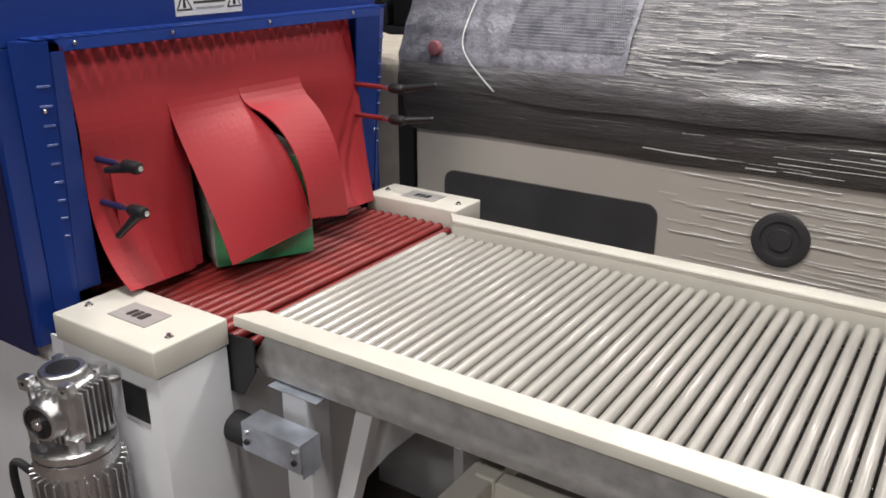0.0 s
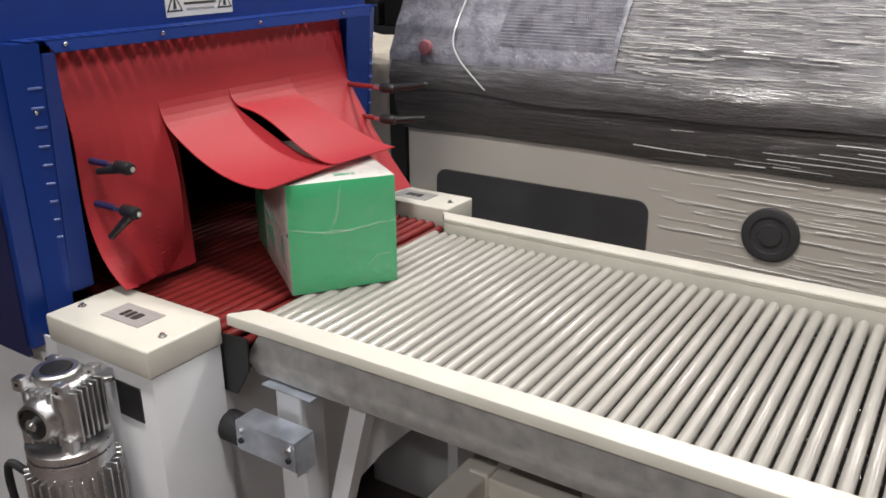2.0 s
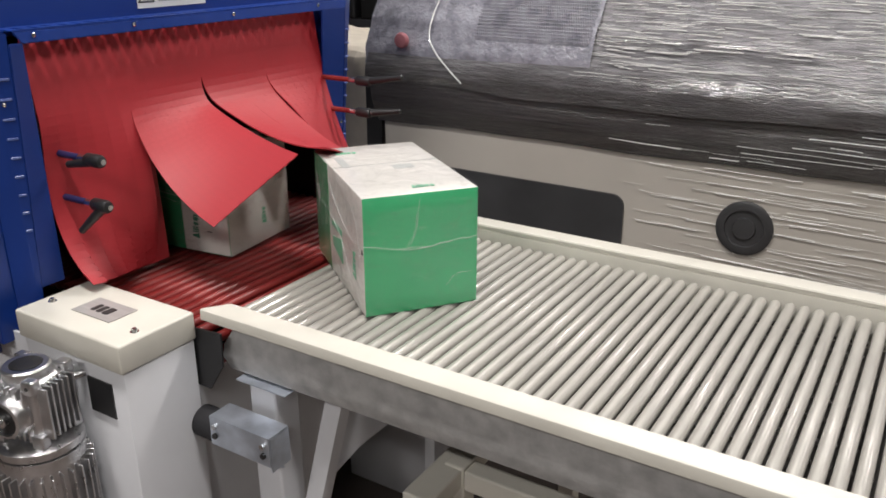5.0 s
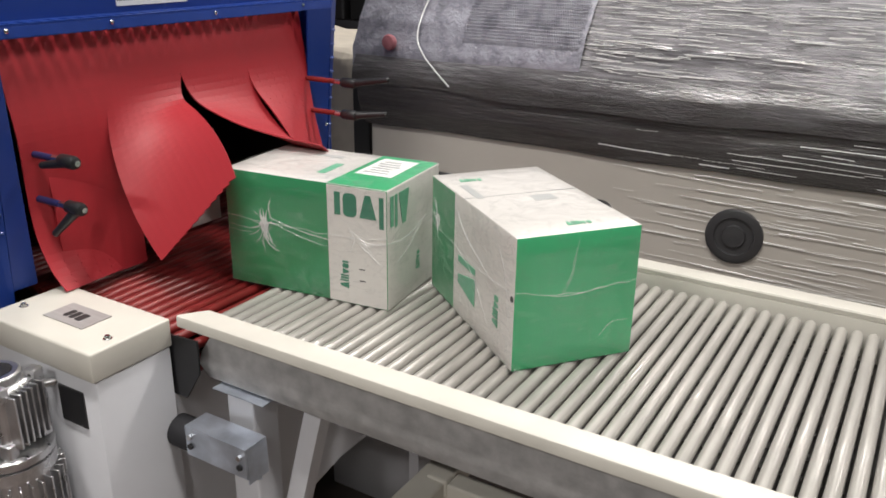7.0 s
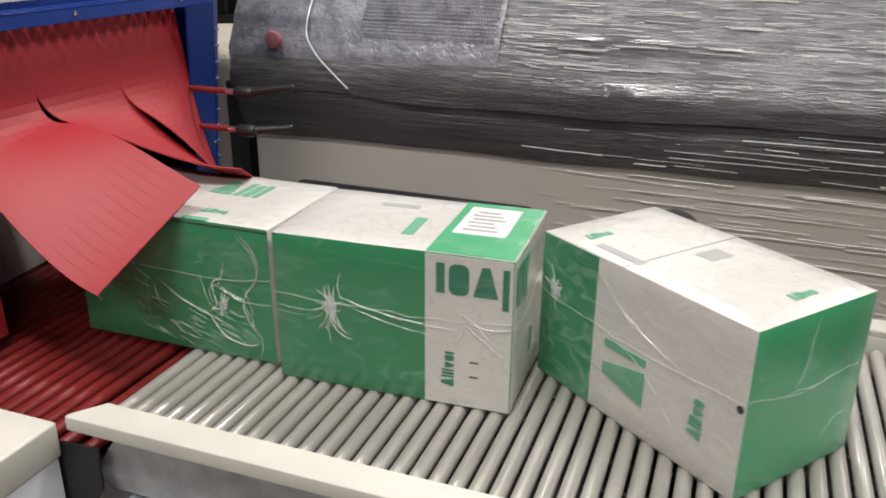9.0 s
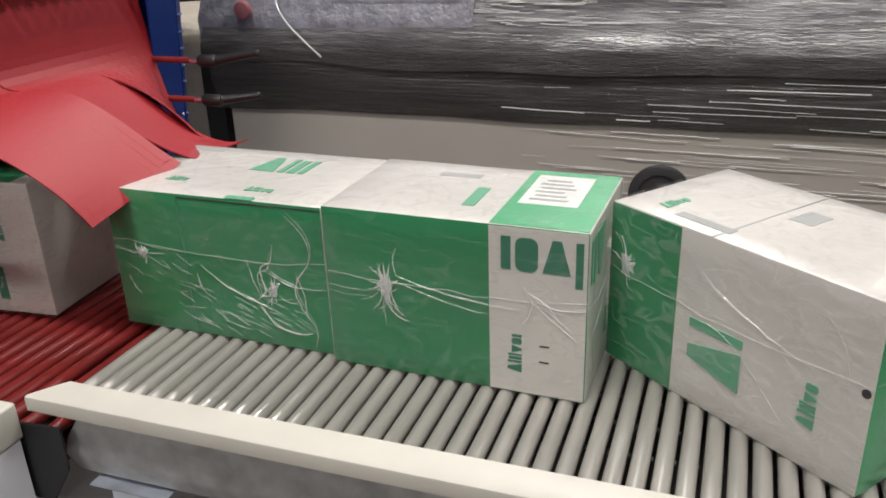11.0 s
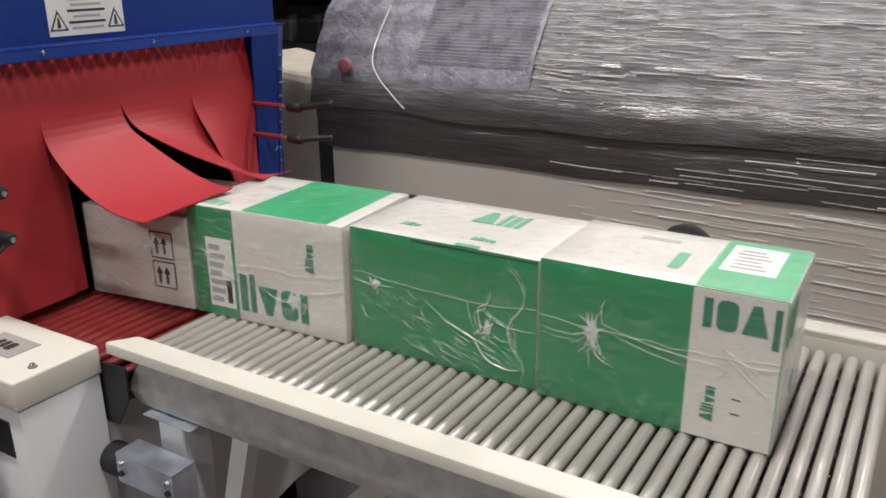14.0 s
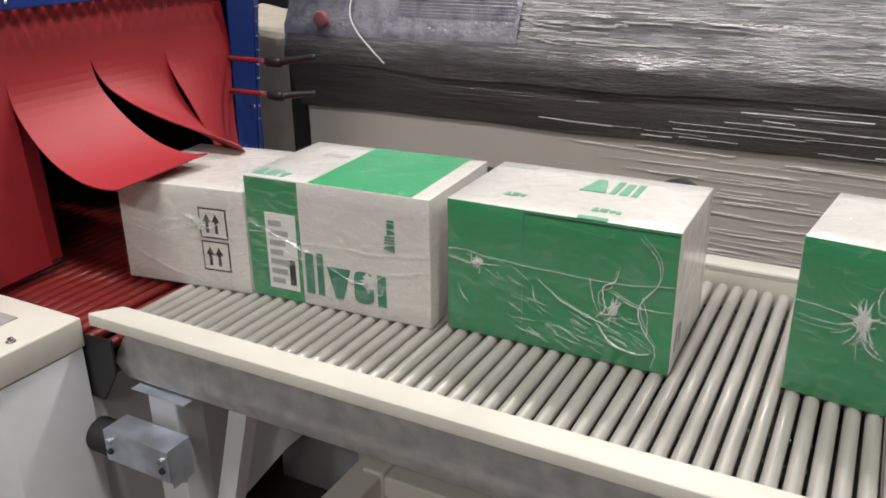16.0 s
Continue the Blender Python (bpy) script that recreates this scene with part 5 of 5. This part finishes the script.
    hang(FAR, 12, (1.64, -0.01, 1.86, -0.60, 0.05), (0.97, 1.17, 2.02, 0.19, 0.03))
    hang(FAR, 12.5, (0.88, 0.63, -0.26, -0.43, 0.18), (0.07, 2.67, 1.22, 0.02, 0.14))
    hang(FAR, 13, (0.72, 0.81, -0.66, -0.21, 0.18), (-0.05, 2.67, 0.76, 0.11, 0.15))
    hang(FAR, 13.5, (1.25, 0.13, 0.17, -0.06, 0.25), (-0.34, 3.22, 0.42, -0.01, 0.17))
    hang(FAR, 14.5, (0.85, 0.42, -0.55, -0.31, 0.23), (-0.13, 1.28, -0.93, -0.13, 0.10))
    hang(FAR, 16, (0.70, 0.54, -1.03, -0.25, 0.20), (-0.18, 1.27, -1.29, -0.18, 0.08))
    hang(LAST, 0, (-0.35, 1.42, 0.37, -0.12, 0.05), (0.05, 0.16, 0.15, -0.01, 0.03))
    hang(LAST, 1, (-0.26, 1.49, 0.36, -0.12, 0.05), (0.25, -0.06, 0.10, 0.02, 0.02))
    hang(LAST, 1.5, (-0.01, 0.65, 0.20, -0.04, 0.02), (0.50, -0.51, -0.03, 0.07, 0.02))
    hang(LAST, 2, (0.95, -0.30, 0.00, 0.10, 0.03), (0.50, 0.25, 0.00, 0.00, 0.00))
    hang(LAST, 2.5, (1.00, -0.30, 0.00, 0.10, 0.03), (0.55, 0.25, 0.10, 0.00, -0.02))
    hang(LAST, 3.5, (1.00, -0.30, 0.00, 0.10, 0.03), (0.55, 0.25, 0.10, 0.00, -0.02))
    hang(LAST, 6, (1.09, -0.56, 0.13, 0.16, 0.07), (0.18, 0.39, 0.25, -0.04, -0.05))
    hang(LAST, 7, (0.90, -0.41, 0.06, 0.12, 0.06), (0.12, 0.39, 0.14, -0.04, -0.03))
    hang(LAST, 9, (1.28, -0.74, 0.18, 0.19, 0.10), (0.15, 0.50, 0.21, -0.07, -0.05))
    hang(LAST, 11.5, (1.80, -1.22, 0.75, 0.27, 0.12), (0.29, 0.49, 0.42, -0.10, -0.08))
    hang(LAST, 12.5, (0.94, -0.67, 0.46, 0.15, 0.05), (-0.04, 0.34, 0.30, -0.09, -0.06))
    hang(LAST, 14.5, (0.71, -0.39, 0.09, 0.10, 0.05), (-0.08, 0.36, 0.20, -0.08, -0.05))
    hang(LAST, 16, (0.61, -0.30, -0.15, 0.08, 0.05), (-0.11, 0.39, 0.17, -0.07, -0.05))
    still = (0.13, -0.1, 0.05, 0.0, 0.0)
    for t in (0, 16):
        hang(BACK, t, still, still)
    for strip in (NEAR, MID, FAR, LAST, BACK):
        swing(strip)


motions()
